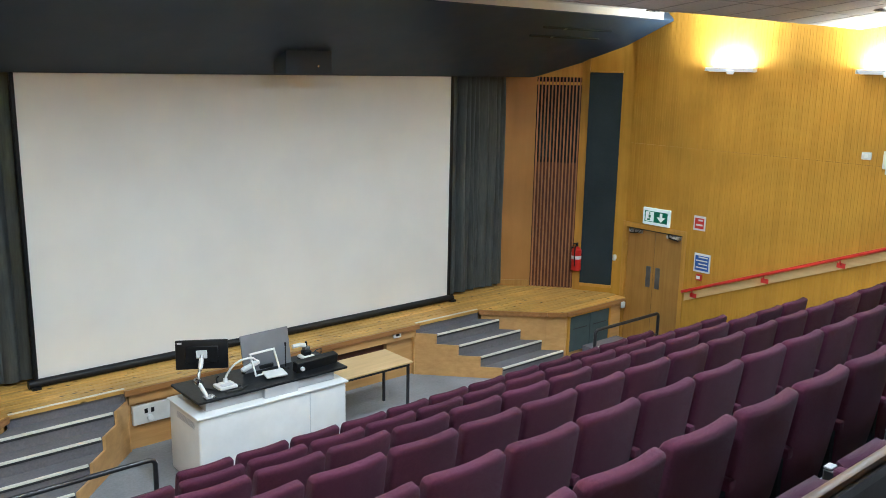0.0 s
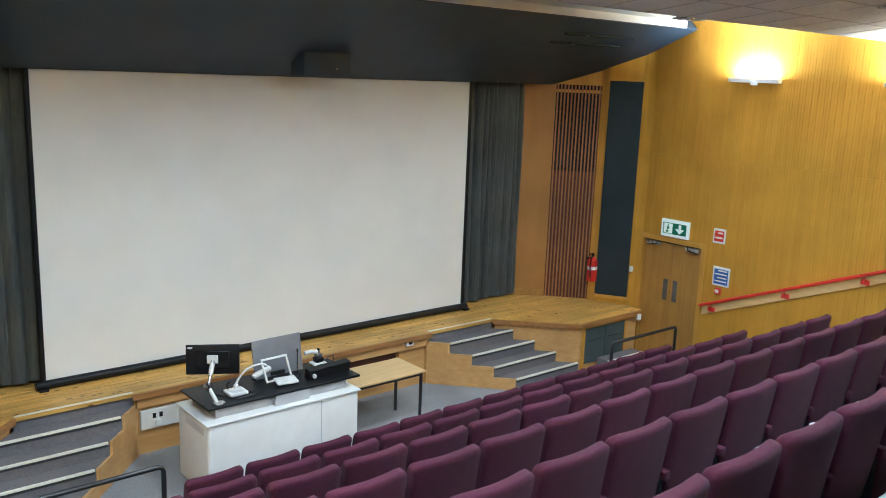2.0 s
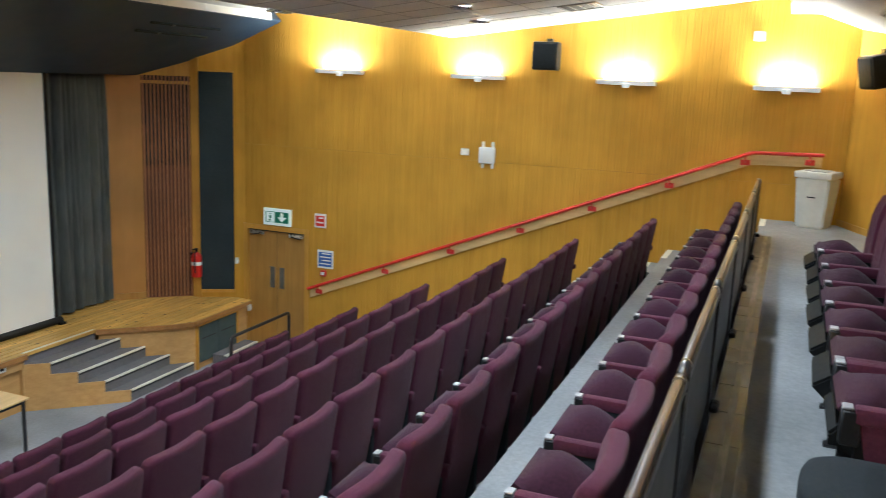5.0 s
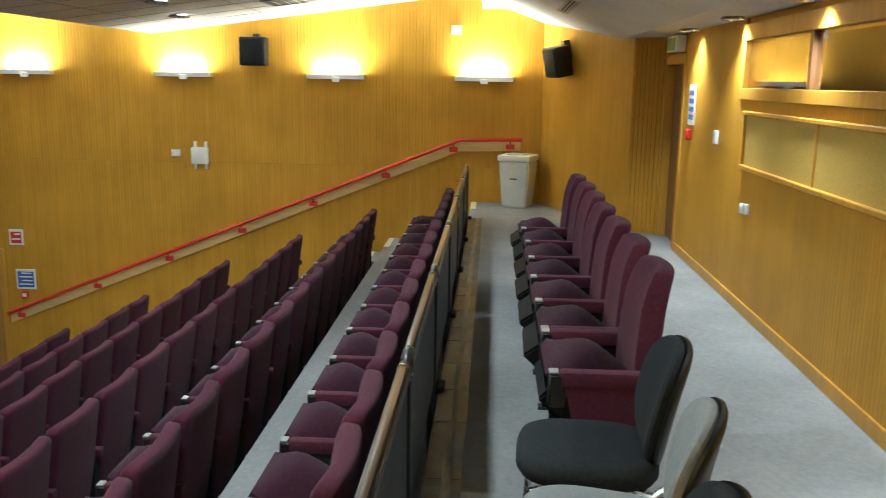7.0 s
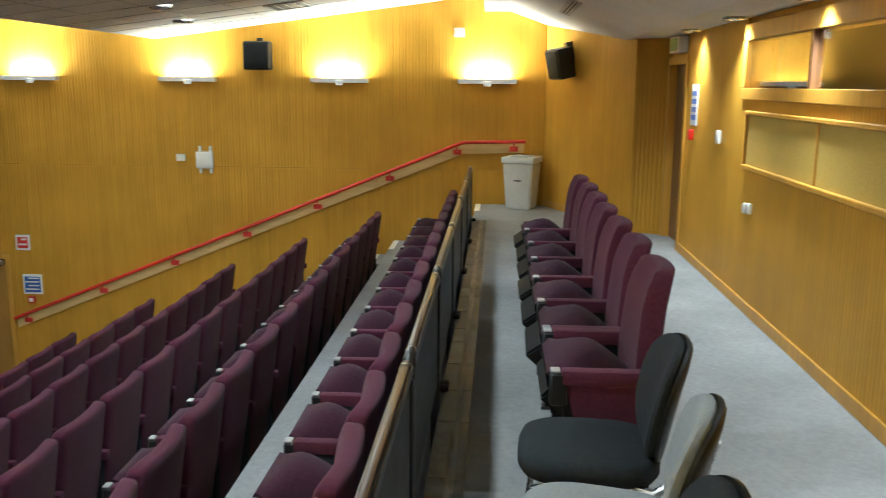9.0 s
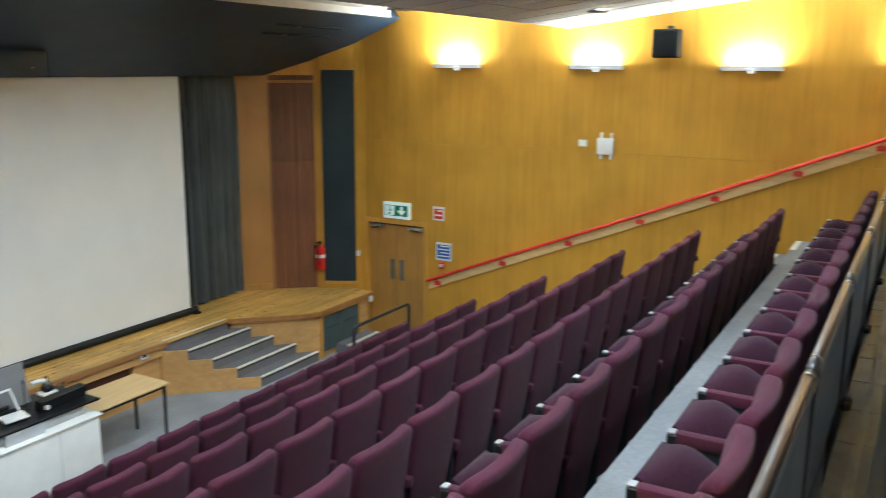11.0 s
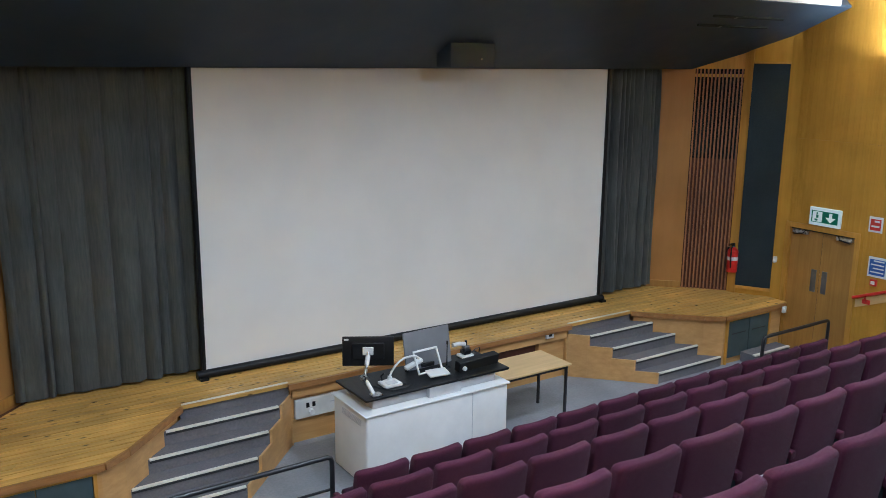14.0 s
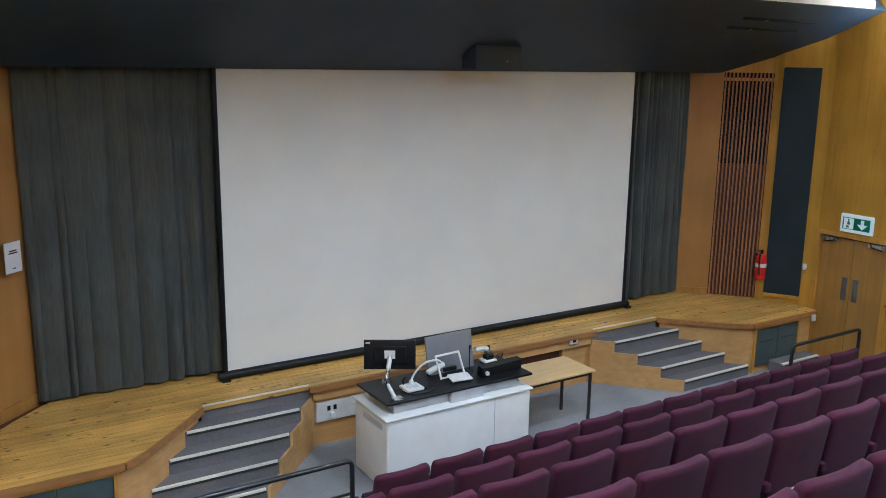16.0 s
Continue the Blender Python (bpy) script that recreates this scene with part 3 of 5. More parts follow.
def curtain(x0, x1, y, label, seed, widths, depth):
    """Cloth in deep folds of uneven width: broad bellies between narrow creases, looser towards the hem."""
    rnd = random.Random(seed)
    folds, x = [], x0
    while x < x1:
        w = rnd.choice(widths) * rnd.uniform(0.85, 1.15)
        folds.append((x, min(x + w, x1 + 0.05), rnd.uniform(0.5, 1.0) * depth * (0.7 + w * 0.8), rnd.uniform(-0.03, 0.03), rnd.uniform(-0.012, 0.014)))
        x += w
    n = int((x1 - x0) / 0.011)
    bm, cols = bmesh.new(), []
    levels = 12
    for j in range(levels + 1):
        t = j / levels
        row = []
        for i in range(n + 1):
            x = x0 + (x1 - x0) * i / n
            for fa, fb, amp, sway, hem in folds:
                if fa <= x <= fb:
                    break
            u = (x - fa) / (fb - fa)
            belly = math.sin(math.pi * u ** (1.0 + 14.0 * abs(sway))) ** 0.6
            grow = 1.0 - 0.45 * t + 0.12 * math.sin(5.0 * t + 40.0 * fa)
            edge = min(1.0, (x - x0) / 0.1, (x1 - x) / 0.1)
            z = STAGE + 0.025 + (hem + 0.012 * belly) * (1 if j == 0 else 0) + (4.50 - STAGE - 0.025) * t
            row.append(bm.verts.new((x + edge * sway * (1 - t) * math.sin(2.2 * t + fa * 9.0) * belly, y + 0.08 - amp * belly * grow + 0.008 * math.sin(31.0 * x + 6.0 * t), z)))
        cols.append(row)
    for r0, r1 in zip(cols, cols[1:]):
        for i in range(n):
            bm.faces.new((r0[i], r0[i + 1], r1[i + 1], r1[i]))
    bmesh.ops.solidify(bm, geom=bm.faces[:], thickness=0.006)
    return tagged(mesh_object("curtain", bm, CURTAIN, None, True), label, "curtain", "stage curtains")


curtain(0.66, 2.95, 10.70, "dark grey-green pleated curtain hanging to the stage floor", 3, (0.07, 0.09, 0.13, 0.18, 0.28, 0.40), 0.13)
curtain(8.90, 10.54, 10.72, "dark grey-green pleated stage curtain beside the timber wall", 8, (0.09, 0.11, 0.15, 0.20), 0.19)
bm = B(0.6, 10.6, 10.70, 10.86, 4.47, 4.50)
tagged(mesh_object("curtain_track", bm, BLACK), "black curtain track under the canopy", "curtain track")

proj = thing("ceiling_projector_box", "black box hanging under the canopy above the screen", "projector")
part("housing", B(5.66, 6.34, 9.70, 10.02, 4.475, 4.80, r=0.015, seg=2), SOFFIT, proj)
part("lens", cyl(bmesh.new(), (6.12, 9.705, 4.58), (6.12, 9.68, 4.58), 0.012), CHROME, proj)
part("hanger", B(5.95, 6.05, 9.72, 9.80, 4.795, 4.80), BLACK, proj, smooth=False)

# doors
door = tagged(thing("door_1", "closed pair of honey-coloured timber doors", "door"), kind="structure")
for y0, y1, hy in ((DY0 + 0.035, (DY0 + DY1) / 2 - 0.002, 1), ((DY0 + DY1) / 2 + 0.002, DY1 - 0.035, -1)):
    leaf = part("leaf", B(XR + 0.045, XR + 0.09, y0, y1, 0.01, DZ - 0.035, r=0.003), DOORWOOD, door, smooth=False)
    cy = y1 - 0.09 if hy > 0 else y0 + 0.09
    part("push_plate", B(XR + 0.036, XR + 0.047, cy - 0.045, cy + 0.045, 1.04, 1.40, r=0.003), PLATE, leaf, "grey metal push plate")
    c2 = (y0 + y1) / 2 + 0.10 * hy * -1
    cl = part("door_closer", B(XR - 0.01, XR + 0.044, c2 - 0.13, c2 + 0.13, DZ - 0.115, DZ - 0.055, r=0.006), CHROME, leaf, "grey metal door closer")
    part("closer_arm", tube(bmesh.new(), [(XR - 0.002, c2 - 0.10 * hy, DZ - 0.13), (XR - 0.03, c2 + 0.06 * hy, DZ - 0.10), (XR + 0.02, c2 + 0.12 * hy, DZ - 0.02)], 0.009), BLACK, cl)
bm = bmesh.new()
box(bm, XR - 0.012, XR + 0.12, DY0 - 0.045, DY0 + 0.032, 0.0, DZ + 0.05)
box(bm, XR - 0.012, XR + 0.12, DY1 - 0.032, DY1 + 0.045, 0.0, DZ + 0.05)
box(bm, XR - 0.012, XR + 0.12, DY0 + 0.032, DY1 - 0.032, DZ - 0.03, DZ + 0.05)
part("frame", bm, OAK_TRIM, door, smooth=False)
part("meeting_strip", B(XR + 0.048, XR + 0.088, (DY0 + DY1) / 2 - 0.0018, (DY0 + DY1) / 2 + 0.0018, 0.02, DZ - 0.04), RUBBER, door, smooth=False)
# black strip standing in for the shadow under the frame's head
part("head_seal", B(XR + 0.04, XR + 0.10, DY0 + 0.034, DY1 - 0.034, DZ - 0.058, DZ - 0.0305), RUBBER, door, smooth=False)

door = tagged(thing("door_2", "closed dark brown timber door in the back wall", "door"), kind="structure")
part("leaf", B(BX0 + 0.04, BX1 - 0.04, YB - 0.12, YB - 0.075, WALK + 0.006, BZ - 0.04), DARKDOOR, door, smooth=False)
bm = bmesh.new()
box(bm, BX0 - 0.045, BX0 + 0.04, YB - 0.15, YB + 0.014, WALK, BZ + 0.045)
box(bm, BX1 - 0.04, BX1 + 0.01, YB - 0.15, YB + 0.014, WALK, BZ + 0.045)
box(bm, BX0 + 0.04, BX1 - 0.04, YB - 0.15, YB + 0.014, BZ - 0.04, BZ + 0.045)
part("frame", bm, OAK_TRIM, door, smooth=False)

# booth window
win = tagged(thing("window_1", "two-pane projection booth window in a timber frame", "window"), kind="structure")
bm = bmesh.new()
for x0, x1, z0, z1 in ((WX0 - 0.06, WX1 + 0.06, WZ0 - 0.05, WZ0 + 0.035), (WX0 - 0.06, WX1 + 0.06, WZ1 - 0.03, WZ1 + 0.09), (WX0 - 0.06, WX0 + 0.03, WZ0 + 0.035, WZ1 - 0.03), (WX1 - 0.03, WX1 + 0.06, WZ0 + 0.035, WZ1 - 0.03)):
    box(bm, x0, x1, YB - 0.18, YB + 0.022, z0, z1, r=0.004)
wf = part("window_frame", bm, OAK_TRIM, win, smooth=False)
part("mullion", B(5.145, 5.19, YB - 0.06, YB + 0.012, WZ0 + 0.03, WZ1 - 0.025), DARKDOOR, win, smooth=False)
for x0, x1 in ((WX0 + 0.03, 5.147), (5.188, WX1 - 0.03)):
    pane = part("pane", B(x0, x1, YB - 0.022, YB - 0.016, WZ0 + 0.03, WZ1 - 0.025), GLASS, win, smooth=False)
    pane.visible_shadow = False

board = thing("picture_frame_panel", "long empty timber-framed panel under the booth window", "wall panel")
part("backing", B(3.53, 6.37, YB - 0.004, YB + 0.008, 4.03, 4.41), HESSIAN, board, smooth=False)
for x0, x1, z0, z1, dep in ((3.50, 6.40, 4.40, 4.43, 0.030), (3.50, 6.40, 4.00, 4.036, 0.034), (3.50, 3.54, 4.036, 4.40, 0.028), (6.36, 6.40, 4.036, 4.40, 0.028), (4.93, 4.955, 4.036, 4.40, 0.020)):
    part("frame_bar", B(x0, x1, YB - 0.002, YB + dep, z0, z1, r=0.006), OAK_TRIM, board, smooth=False)

bm = cyl(bmesh.new(), (3.06, YB - 0.01, 4.78), (3.06, YB + 0.045, 4.78), 0.17, 0.16, 32)
clock = thing("wall_clock", "round white wall clock with a dark rim", "clock")
part("rim", bm, BLACK, clock)
part("face", cyl(bmesh.new(), (3.06, YB + 0.044, 4.78), (3.06, YB + 0.05, 4.78), 0.145, 0.145, 32), PAPER, clock)
part("hand_short", B(3.055, 3.065, YB + 0.05, YB + 0.054, 4.78, 4.86), BLACK, clock, smooth=False)
part("hand_long", B(3.13, 3.11, YB + 0.054, YB + 0.057, 4.775, 4.783), BLACK, clock, smooth=False)

# skirting
bb = structure("baseboard_back", B(XL, BX0 - 0.05, YB, YB + 0.018, WALK, WALK + 0.09, r=0.004), OAK_TRIM, "timber skirting")
structure("baseboard_corner", slab(bmesh.new(), (9.67, -0.865), (11.76, 0.005), WALK, WALK + 0.08, -0.016), OAK_TRIM, "timber skirting")


# uplighters, downlights, vents
def uplighter(x, y, side):
    up = thing("wall_uplighter", "white half-round wall uplighter, switched on", "wall lamp", pose(x, y, 4.61, 0, 0, 0 if side > 0 else 180), "wall uplighters")
    bm = bmesh.new()
    n, prof_ = 14, [(0.02, 0.0), (0.105, 0.035), (0.13, 0.06), (0.122, 0.062), (0.10, 0.043), (0.02, 0.012)]
    rings = []
    for j, yy in enumerate((-0.39, -0.37, 0.37, 0.39)):
        s = 0.72 if j in (0, 3) else 1.0
        rings.append([bm.verts.new((-a * s, yy, b)) for a, b in prof_])
    for a, b in zip(rings, rings[1:]):
        for i in range(len(prof_)):
            bm.faces.new((a[i], a[(i + 1) % len(prof_)], b[(i + 1) % len(prof_)], b[i]))
    bm.faces.new(rings[0]), bm.faces.new(rings[-1][::-1])
    part("bowl", bm, OPAL, up, smooth=False)
    part("back_plate", B(-0.022, 0.0, -0.33, 0.33, 0.0, 0.05), WHITE, up, smooth=False)
    part("end_cap", B(-0.11, 0.0, -0.40, -0.388, 0.005, 0.06), WHITE, up, smooth=False)
    part("end_cap", B(-0.11, 0.0, 0.388, 0.40, 0.005, 0.06), WHITE, up, smooth=False)
    part("knob", cyl(bmesh.new(), (-0.06, 0, 0.02), (-0.06, 0, -0.035), 0.06, 0.045, 16), OPAL, up)
    part("tube", cyl(bmesh.new(), (-0.06, -0.3, 0.035), (-0.06, 0.3, 0.035), 0.013, 0.013, 10), TUBE, up)


for y in UPLIGHT_Y:
    uplighter(XR, y, 1)
    uplighter(XL, y, -1)


def downlight(x, y, r):
    z = ceiling_z(y)
    dl = thing("ceiling_downlight", "round recessed ceiling light with a chrome rim", "ceiling light", pose(x, y, z), "ceiling lights")
    bm = bmesh.new()
    bmesh.ops.create_cone(bm, cap_ends=False, segments=24, radius1=r * 1.25, radius2=r * 1.05, depth=0.018, matrix=Matrix.Translation((0, 0, -0.009)))
    bmesh.ops.solidify(bm, geom=bm.faces[:], thickness=0.012)
    part("rim", bm, CHROME, dl)
    bm = bmesh.new()
    bmesh.ops.create_circle(bm, cap_ends=True, segments=24, radius=r, matrix=Matrix.Translation((0, 0, -0.006)))
    part("lamp_disc", bm, BULB, dl, smooth=False)


# the added fill lamps get the same fittings
for x, y in DOWN_AND_FILL_LIGHTS:
    downlight(x, y, 0.10)
for x, y in BACK_LIGHTS:
    downlight(x, y, 0.075)


def vent(x, y, w, d):
    z = ceiling_z(y)
    slope = math.degrees(math.atan2(ceiling_z(y + 0.1) - z, 0.1))
    v = thing("ceiling_vent", "dark slotted air vent in the ceiling", "air vent", pose(x, y, z - 0.004, slope), "ceiling vents")
    bm = bmesh.new()
    for a in ((-w / 2, w / 2, -d / 2, -d / 2 + 0.02), (-w / 2, w / 2, d / 2 - 0.02, d / 2), (-w / 2, -w / 2 + 0.02, -d / 2 + 0.02, d / 2 - 0.02), (w / 2 - 0.02, w / 2, -d / 2 + 0.02, d / 2 - 0.02)):
        box(bm, *a, -0.012, 0.006)
    part("frame", bm, CEILBAR, v, smooth=False)
    part("backing", B(-w / 2 + 0.02, w / 2 - 0.02, -d / 2 + 0.02, d / 2 - 0.02, -0.002, 0.004), RUBBER, v, smooth=False)
    for k in range(3):
        yy = -d / 2 + d * (k + 1) / 4
        part("slat", B(-w / 2 + 0.02, w / 2 - 0.02, yy - 0.006, yy + 0.006, -0.01, -0.002), CEILBAR, v, smooth=False)


vent(10.0, 3.1, 0.60, 0.45)
vent(8.8, -0.05, 1.4, 0.13)


# wall fittings on the right wall
def speaker(m, label):
    s = thing("wall_loudspeaker", label, "loudspeaker", m, "wall loudspeakers")
    bm = box(bmesh.new(), -0.30, -0.08, -0.18, 0.18, -0.19, 0.19, r=0.025, seg=2)
    part("cabinet", bm, BLACK, s)
    part("grille", B(-0.312, -0.298, -0.155, 0.155, -0.165, 0.165, r=0.012, seg=2), BLACKFAB, s)
    part("bracket", B(-0.085, 0.0, -0.04, 0.04, -0.06, 0.24), METAL, s, smooth=False)


speaker(pose(XR, 3.92, 4.96), "black loudspeaker on the panelled wall between uplighters")
speaker(pose(11.05, -0.30, 4.91, 0, -12, -67), "black loudspeaker tilted down on the corner wall")

ex = thing("exit_sign", "green and white running figure exit sign with down arrow", "exit sign")
part("case", B(XR - 0.045, XR + 0.002, 8.090, 8.610, 2.120, 2.400, r=0.006), SIGNWHITE, ex, smooth=False)
part("green_field", B(XR - 0.049, XR - 0.044, 8.130, 8.570, 2.170, 2.350), GREEN, ex, smooth=False)
bm = bmesh.new()
vs = [bm.verts.new((XR - 0.051, y, z)) for y, z in ((8.250, 2.185), (8.165, 2.265), (8.225, 2.265), (8.225, 2.335), (8.275, 2.335), (8.275, 2.265), (8.335, 2.265))]
f = bm.faces.new(vs)
bmesh.ops.translate(bm, verts=[v for v in bmesh.ops.extrude_face_region(bm, geom=[f])["geom"] if isinstance(v, bmesh.types.BMVert)], vec=(0.004, 0, 0))
part("arrow", bm, SIGNWHITE, ex, smooth=False)
bm = bmesh.new()
box(bm, XR - 0.052, XR - 0.048, 8.390, 8.550, 2.180, 2.340)
part("doorway_mark", bm, SIGNWHITE, ex, smooth=False)
bm = bmesh.new()
box(bm, XR - 0.054, XR - 0.051, 8.450, 8.490, 2.240, 2.290)
box(bm, XR - 0.054, XR - 0.051, 8.460, 8.510, 2.195, 2.225)
box(bm, XR - 0.054, XR - 0.051, 8.460, 8.485, 2.300, 2.325)
part("figure_mark", bm, GREEN, ex, smooth=False)


def notice(name, label, x, y0, y1, z0, z1, mat, bars, barmat):
    n = thing(name, label, "sign")
    part("plate", B(x - 0.012, x + 0.002, y0, y1, z0, z1, r=0.002), PAPER, n, smooth=False)
    part("field", B(x - 0.015, x - 0.011, y0 + 0.025, y1 - 0.025, z0 + 0.03, z1 - 0.035), mat, n, smooth=False)
    h = (z1 - z0 - 0.08) / max(1, bars)
    for k in range(bars):
        zz = z0 + 0.045 + h * (k + 0.4)
        part("bar", B(x - 0.018, x - 0.0145, y0 + 0.045, y1 - 0.045 - 0.04 * (k % 2), zz, zz + h * 0.35), barmat, n, smooth=False)


notice("fire_sign", "red and white fire notice on the panelling", XR, 7.45, 7.66, 2.16, 2.39, RED, 2, PAPER)
notice("safety_notice", "blue and white safety notice beside the doors", XR, 7.31, 7.60, 1.50, 1.80, BLUE, 4, PAPER)
cp = thing("fire_call_point", "small red fire alarm call point", "call point")
part("case", B(XR - 0.045, XR + 0.002, 7.43, 7.53, 1.37, 1.47, r=0.008), RED, cp)
part("window", B(XR - 0.049, XR - 0.044, 7.45, 7.51, 1.395, 1.445), PAPER, cp, smooth=False)
sw = thing("wall_switch", "small white switch plate", "switch")
part("plate", B(XR - 0.02, XR + 0.002, 5.06, 5.19, 3.50, 3.60, r=0.006), OFFWHITE, sw)
part("rocker", B(XR - 0.026, XR - 0.019, 5.10, 5.15, 3.52, 3.58, r=0.003), WHITE, sw)
wb = thing("wall_bracket", "white wall bracket with four upright prongs", "bracket")
part("body", B(XR - 0.055, XR + 0.002, 4.65, 4.90, 3.40, 3.64, r=0.02, seg=2), OFFWHITE, wb)
for y in (4.69, 4.84):
    part("prong", B(XR - 0.03, XR - 0.002, y - 0.022, y + 0.022, 3.33, 3.72, r=0.008), OFFWHITE, wb)
sens = thing("wall_sensor", "small white sensor box high on the wall", "sensor")
part("case", B(XR - 0.05, XR + 0.002, 1.12, 1.26, 5.23, 5.35, r=0.012, seg=2), OFFWHITE, sens)
part("dome", cyl(bmesh.new(), (XR - 0.05, 1.19, 5.29), (XR - 0.07, 1.19, 5.29), 0.035, 0.02), WHITE, sens)
for (x, y, z, dy) in ((11.735, 9.155, 1.44, 0.05), (11.58, 8.80, 0.70, 0.05)):
    s = thing("wall_switch", "white switch plate beside the stage", "switch")
    part("plate", B(x - 0.04, x + 0.04, y - 0.03, y + 0.01, z - 0.05, z + 0.05, r=0.006), OFFWHITE, s)
    part("rocker", B(x - 0.015, x + 0.015, y - 0.036, y - 0.028, z - 0.02, z + 0.02), WHITE, s, smooth=False)

# back wall fittings
for x, z, w in ((6.27, 3.72, 0.055), (6.16, 3.73, 0.055), (7.18, 4.19, 0.08)):
    s = thing("wall_socket", "small white plate on the back wall", "switch")
    part("plate", B(x - w / 2, x + w / 2, YB - 0.002, YB + 0.03, z - w * 0.75, z + w * 0.65, r=0.006), OFFWHITE, s)
    part("rocker", B(x - 0.015, x + 0.015, YB + 0.028, YB + 0.035, z - 0.02, z + 0.02), GREYLAM, s, smooth=False)
n = thing("safety_notice", "narrow blue and white notice beside the back door", "sign")
part("plate", B(8.04, 8.28, YB - 0.002, YB + 0.012, 4.24, 4.62), PAPER, n, smooth=False)
for k in range(4):
    part("bar", B(8.07, 8.25, YB + 0.011, YB + 0.015, 4.29 + 0.075 * k, 4.335 + 0.075 * k), BLUE, n, smooth=False)
cp = thing("fire_call_point", "small red fire alarm call point", "call point")
part("case", B(8.14, 8.24, YB - 0.002, YB + 0.045, 4.10, 4.20, r=0.008), RED, cp)
ex = thing("exit_sign", "dark green exit sign box above the back door", "exit sign")
part("case", B(8.62, 9.05, YB - 0.002, YB + 0.10, 4.93, 5.09, r=0.006), OFFWHITE, ex)
part("green_field", B(8.65, 9.02, YB + 0.098, YB + 0.104, 4.95, 5.07), GREEN, ex, smooth=False)

# handrail on the right wall
hr = thing("wall_handrail", "timber handrail board with a red rail on brackets", "handrail")
LINE = [(7.72, 1.12), (1.12, 3.79), (0.28, 3.81)]
bm = bmesh.new()
for (ya, za), (yb, zb) in zip(LINE, LINE[1:]):
    vs = []
    for dx in (-0.030, -0.004):
        vs.append([bm.verts.new((XR + dx, yy, zz)) for yy, zz in ((ya, za - 0.135), (yb, zb - 0.135), (yb, zb - 0.01), (ya, za - 0.01))])
    a, b = vs
    bm.faces.new(a), bm.faces.new(b[::-1])
    for i in range(4):
        bm.faces.new((a[i], a[(i + 1) % 4], b[(i + 1) % 4], b[i]))
part("board", bm, RAILWOOD, hr, "pale timber backing board", smooth=False)
part("rail", tube(bmesh.new(), [(XR - 0.075, 7.74, 1.14), (XR - 0.075, 1.12, 3.815), (XR - 0.075, 0.26, 3.835)], 0.024, 10), RED, hr, "glossy red rail")
for y in (7.55, 6.37, 5.28, 4.2, 3.17, 2.14, 1.20, 0.42):
    z = 1.12 + (7.72 - y) * 2.67 / 6.60 if y > 1.12 else 3.81
    bm = tube(bmesh.new(), [(XR - 0.028, y, z - 0.075), (XR - 0.07, y, z - 0.06), (XR - 0.078, y, z - 0.005)], 0.012)
    box(bm, XR - 0.042, XR - 0.028, y - 0.06, y + 0.06, z - 0.115, z - 0.045, r=0.004)
    part("bracket", bm, RED, hr)

# fire extinguisher
fe = thing("fire_extinguisher", "red fire extinguisher hanging beside the slats", "fire extinguisher", pose(11.40, 9.72, 1.16))
bm = cyl(bmesh.new(), (0, 0, 0), (0, 0, 0.36), 0.088, 0.088, 20)
cyl(bm, (0, 0, 0.36), (0, 0, 0.42), 0.088, 0.03, 20)
part("cylinder", bm, RED, fe)
part("valve", cyl(bmesh.new(), (0, 0, 0.42), (0, 0, 0.47), 0.022), BLACK, fe)
part("lever", B(-0.09, 0.03, -0.012, 0.012, 0.465, 0.485, r=0.004), BLACK, fe)
part("hose", tube(bmesh.new(), [(0.02, 0, 0.44), (-0.08, -0.03, 0.42), (-0.10, -0.04, 0.25), (-0.085, -0.04, 0.08)], 0.012), BLACK, fe)
part("label_band", cyl(bmesh.new(), (0, 0, 0.20), (0, 0, 0.26), 0.0895, 0.0895, 20), PAPER, fe, "pale printed label")
part("wall_hook", B(0.0, 0.09, 0.03, 0.12, 0.30, 0.40), METAL, fe, smooth=False)


# front rails
def front_rail(x0, x1, y):
    r = thing("front_guard_rail", "black tubular guard rail in front of the seats", "rail", group="front guard rails")
    part("top_rail", tube(bmesh.new(), [(x0, y, 0.0), (x0, y, 0.90), (x0 + 0.015, y, 0.935), (x0 + 0.05, y, 0.95), (x1 - 0.05, y, 0.95), (x1 - 0.015, y, 0.935), (x1, y, 0.90), (x1, y, 0.0)], 0.025, 10), METAL, r)
    part("mid_rail", tube(bmesh.new(), [(x0, y, 0.62), (x1, y, 0.62)], 0.014), METAL, r)
    for x in (x0, x1):
        part("foot_plate", cyl(bmesh.new(), (x, y, 0.0), (x, y, 0.012), 0.05), METAL, r)


front_rail(9.40, 10.90, 7.60)
front_rail(1.35, 2.90, 7.52)

# socket strip and socket on the stage front
ss = thing("socket_trunking", "white socket trunking along the stage front", "sockets")
part("trunk", B(3.54, 4.36, FRONT + 0.0, FRONT + 0.055, 0.31, 0.55, r=0.006), OFFWHITE, ss, smooth=False)
for x in (3.70, 3.78):
    part("socket_hole", B(x - 0.02, x + 0.02, FRONT - 0.004, FRONT + 0.002, 0.44, 0.50), BLACK, ss, smooth=False)
part("plug", cyl(bmesh.new(), (3.74, FRONT + 0.0, 0.385), (3.74, FRONT - 0.045, 0.385), 0.035), WHITE, ss)
part("slot", B(4.0, 4.2, FRONT - 0.004, FRONT + 0.002, 0.45, 0.46), GREYLAM, ss, smooth=False)
so = thing("stage_socket", "small white socket box on the stage edge", "sockets")
part("case", B(7.42, 7.56, FRONT - 0.05, FRONT - 0.009, 0.66, 0.76, r=0.008), OFFWHITE, so)
part("socket_hole", B(7.46, 7.52, FRONT - 0.054, FRONT - 0.049, 0.69, 0.73), BLACK, so, smooth=False)

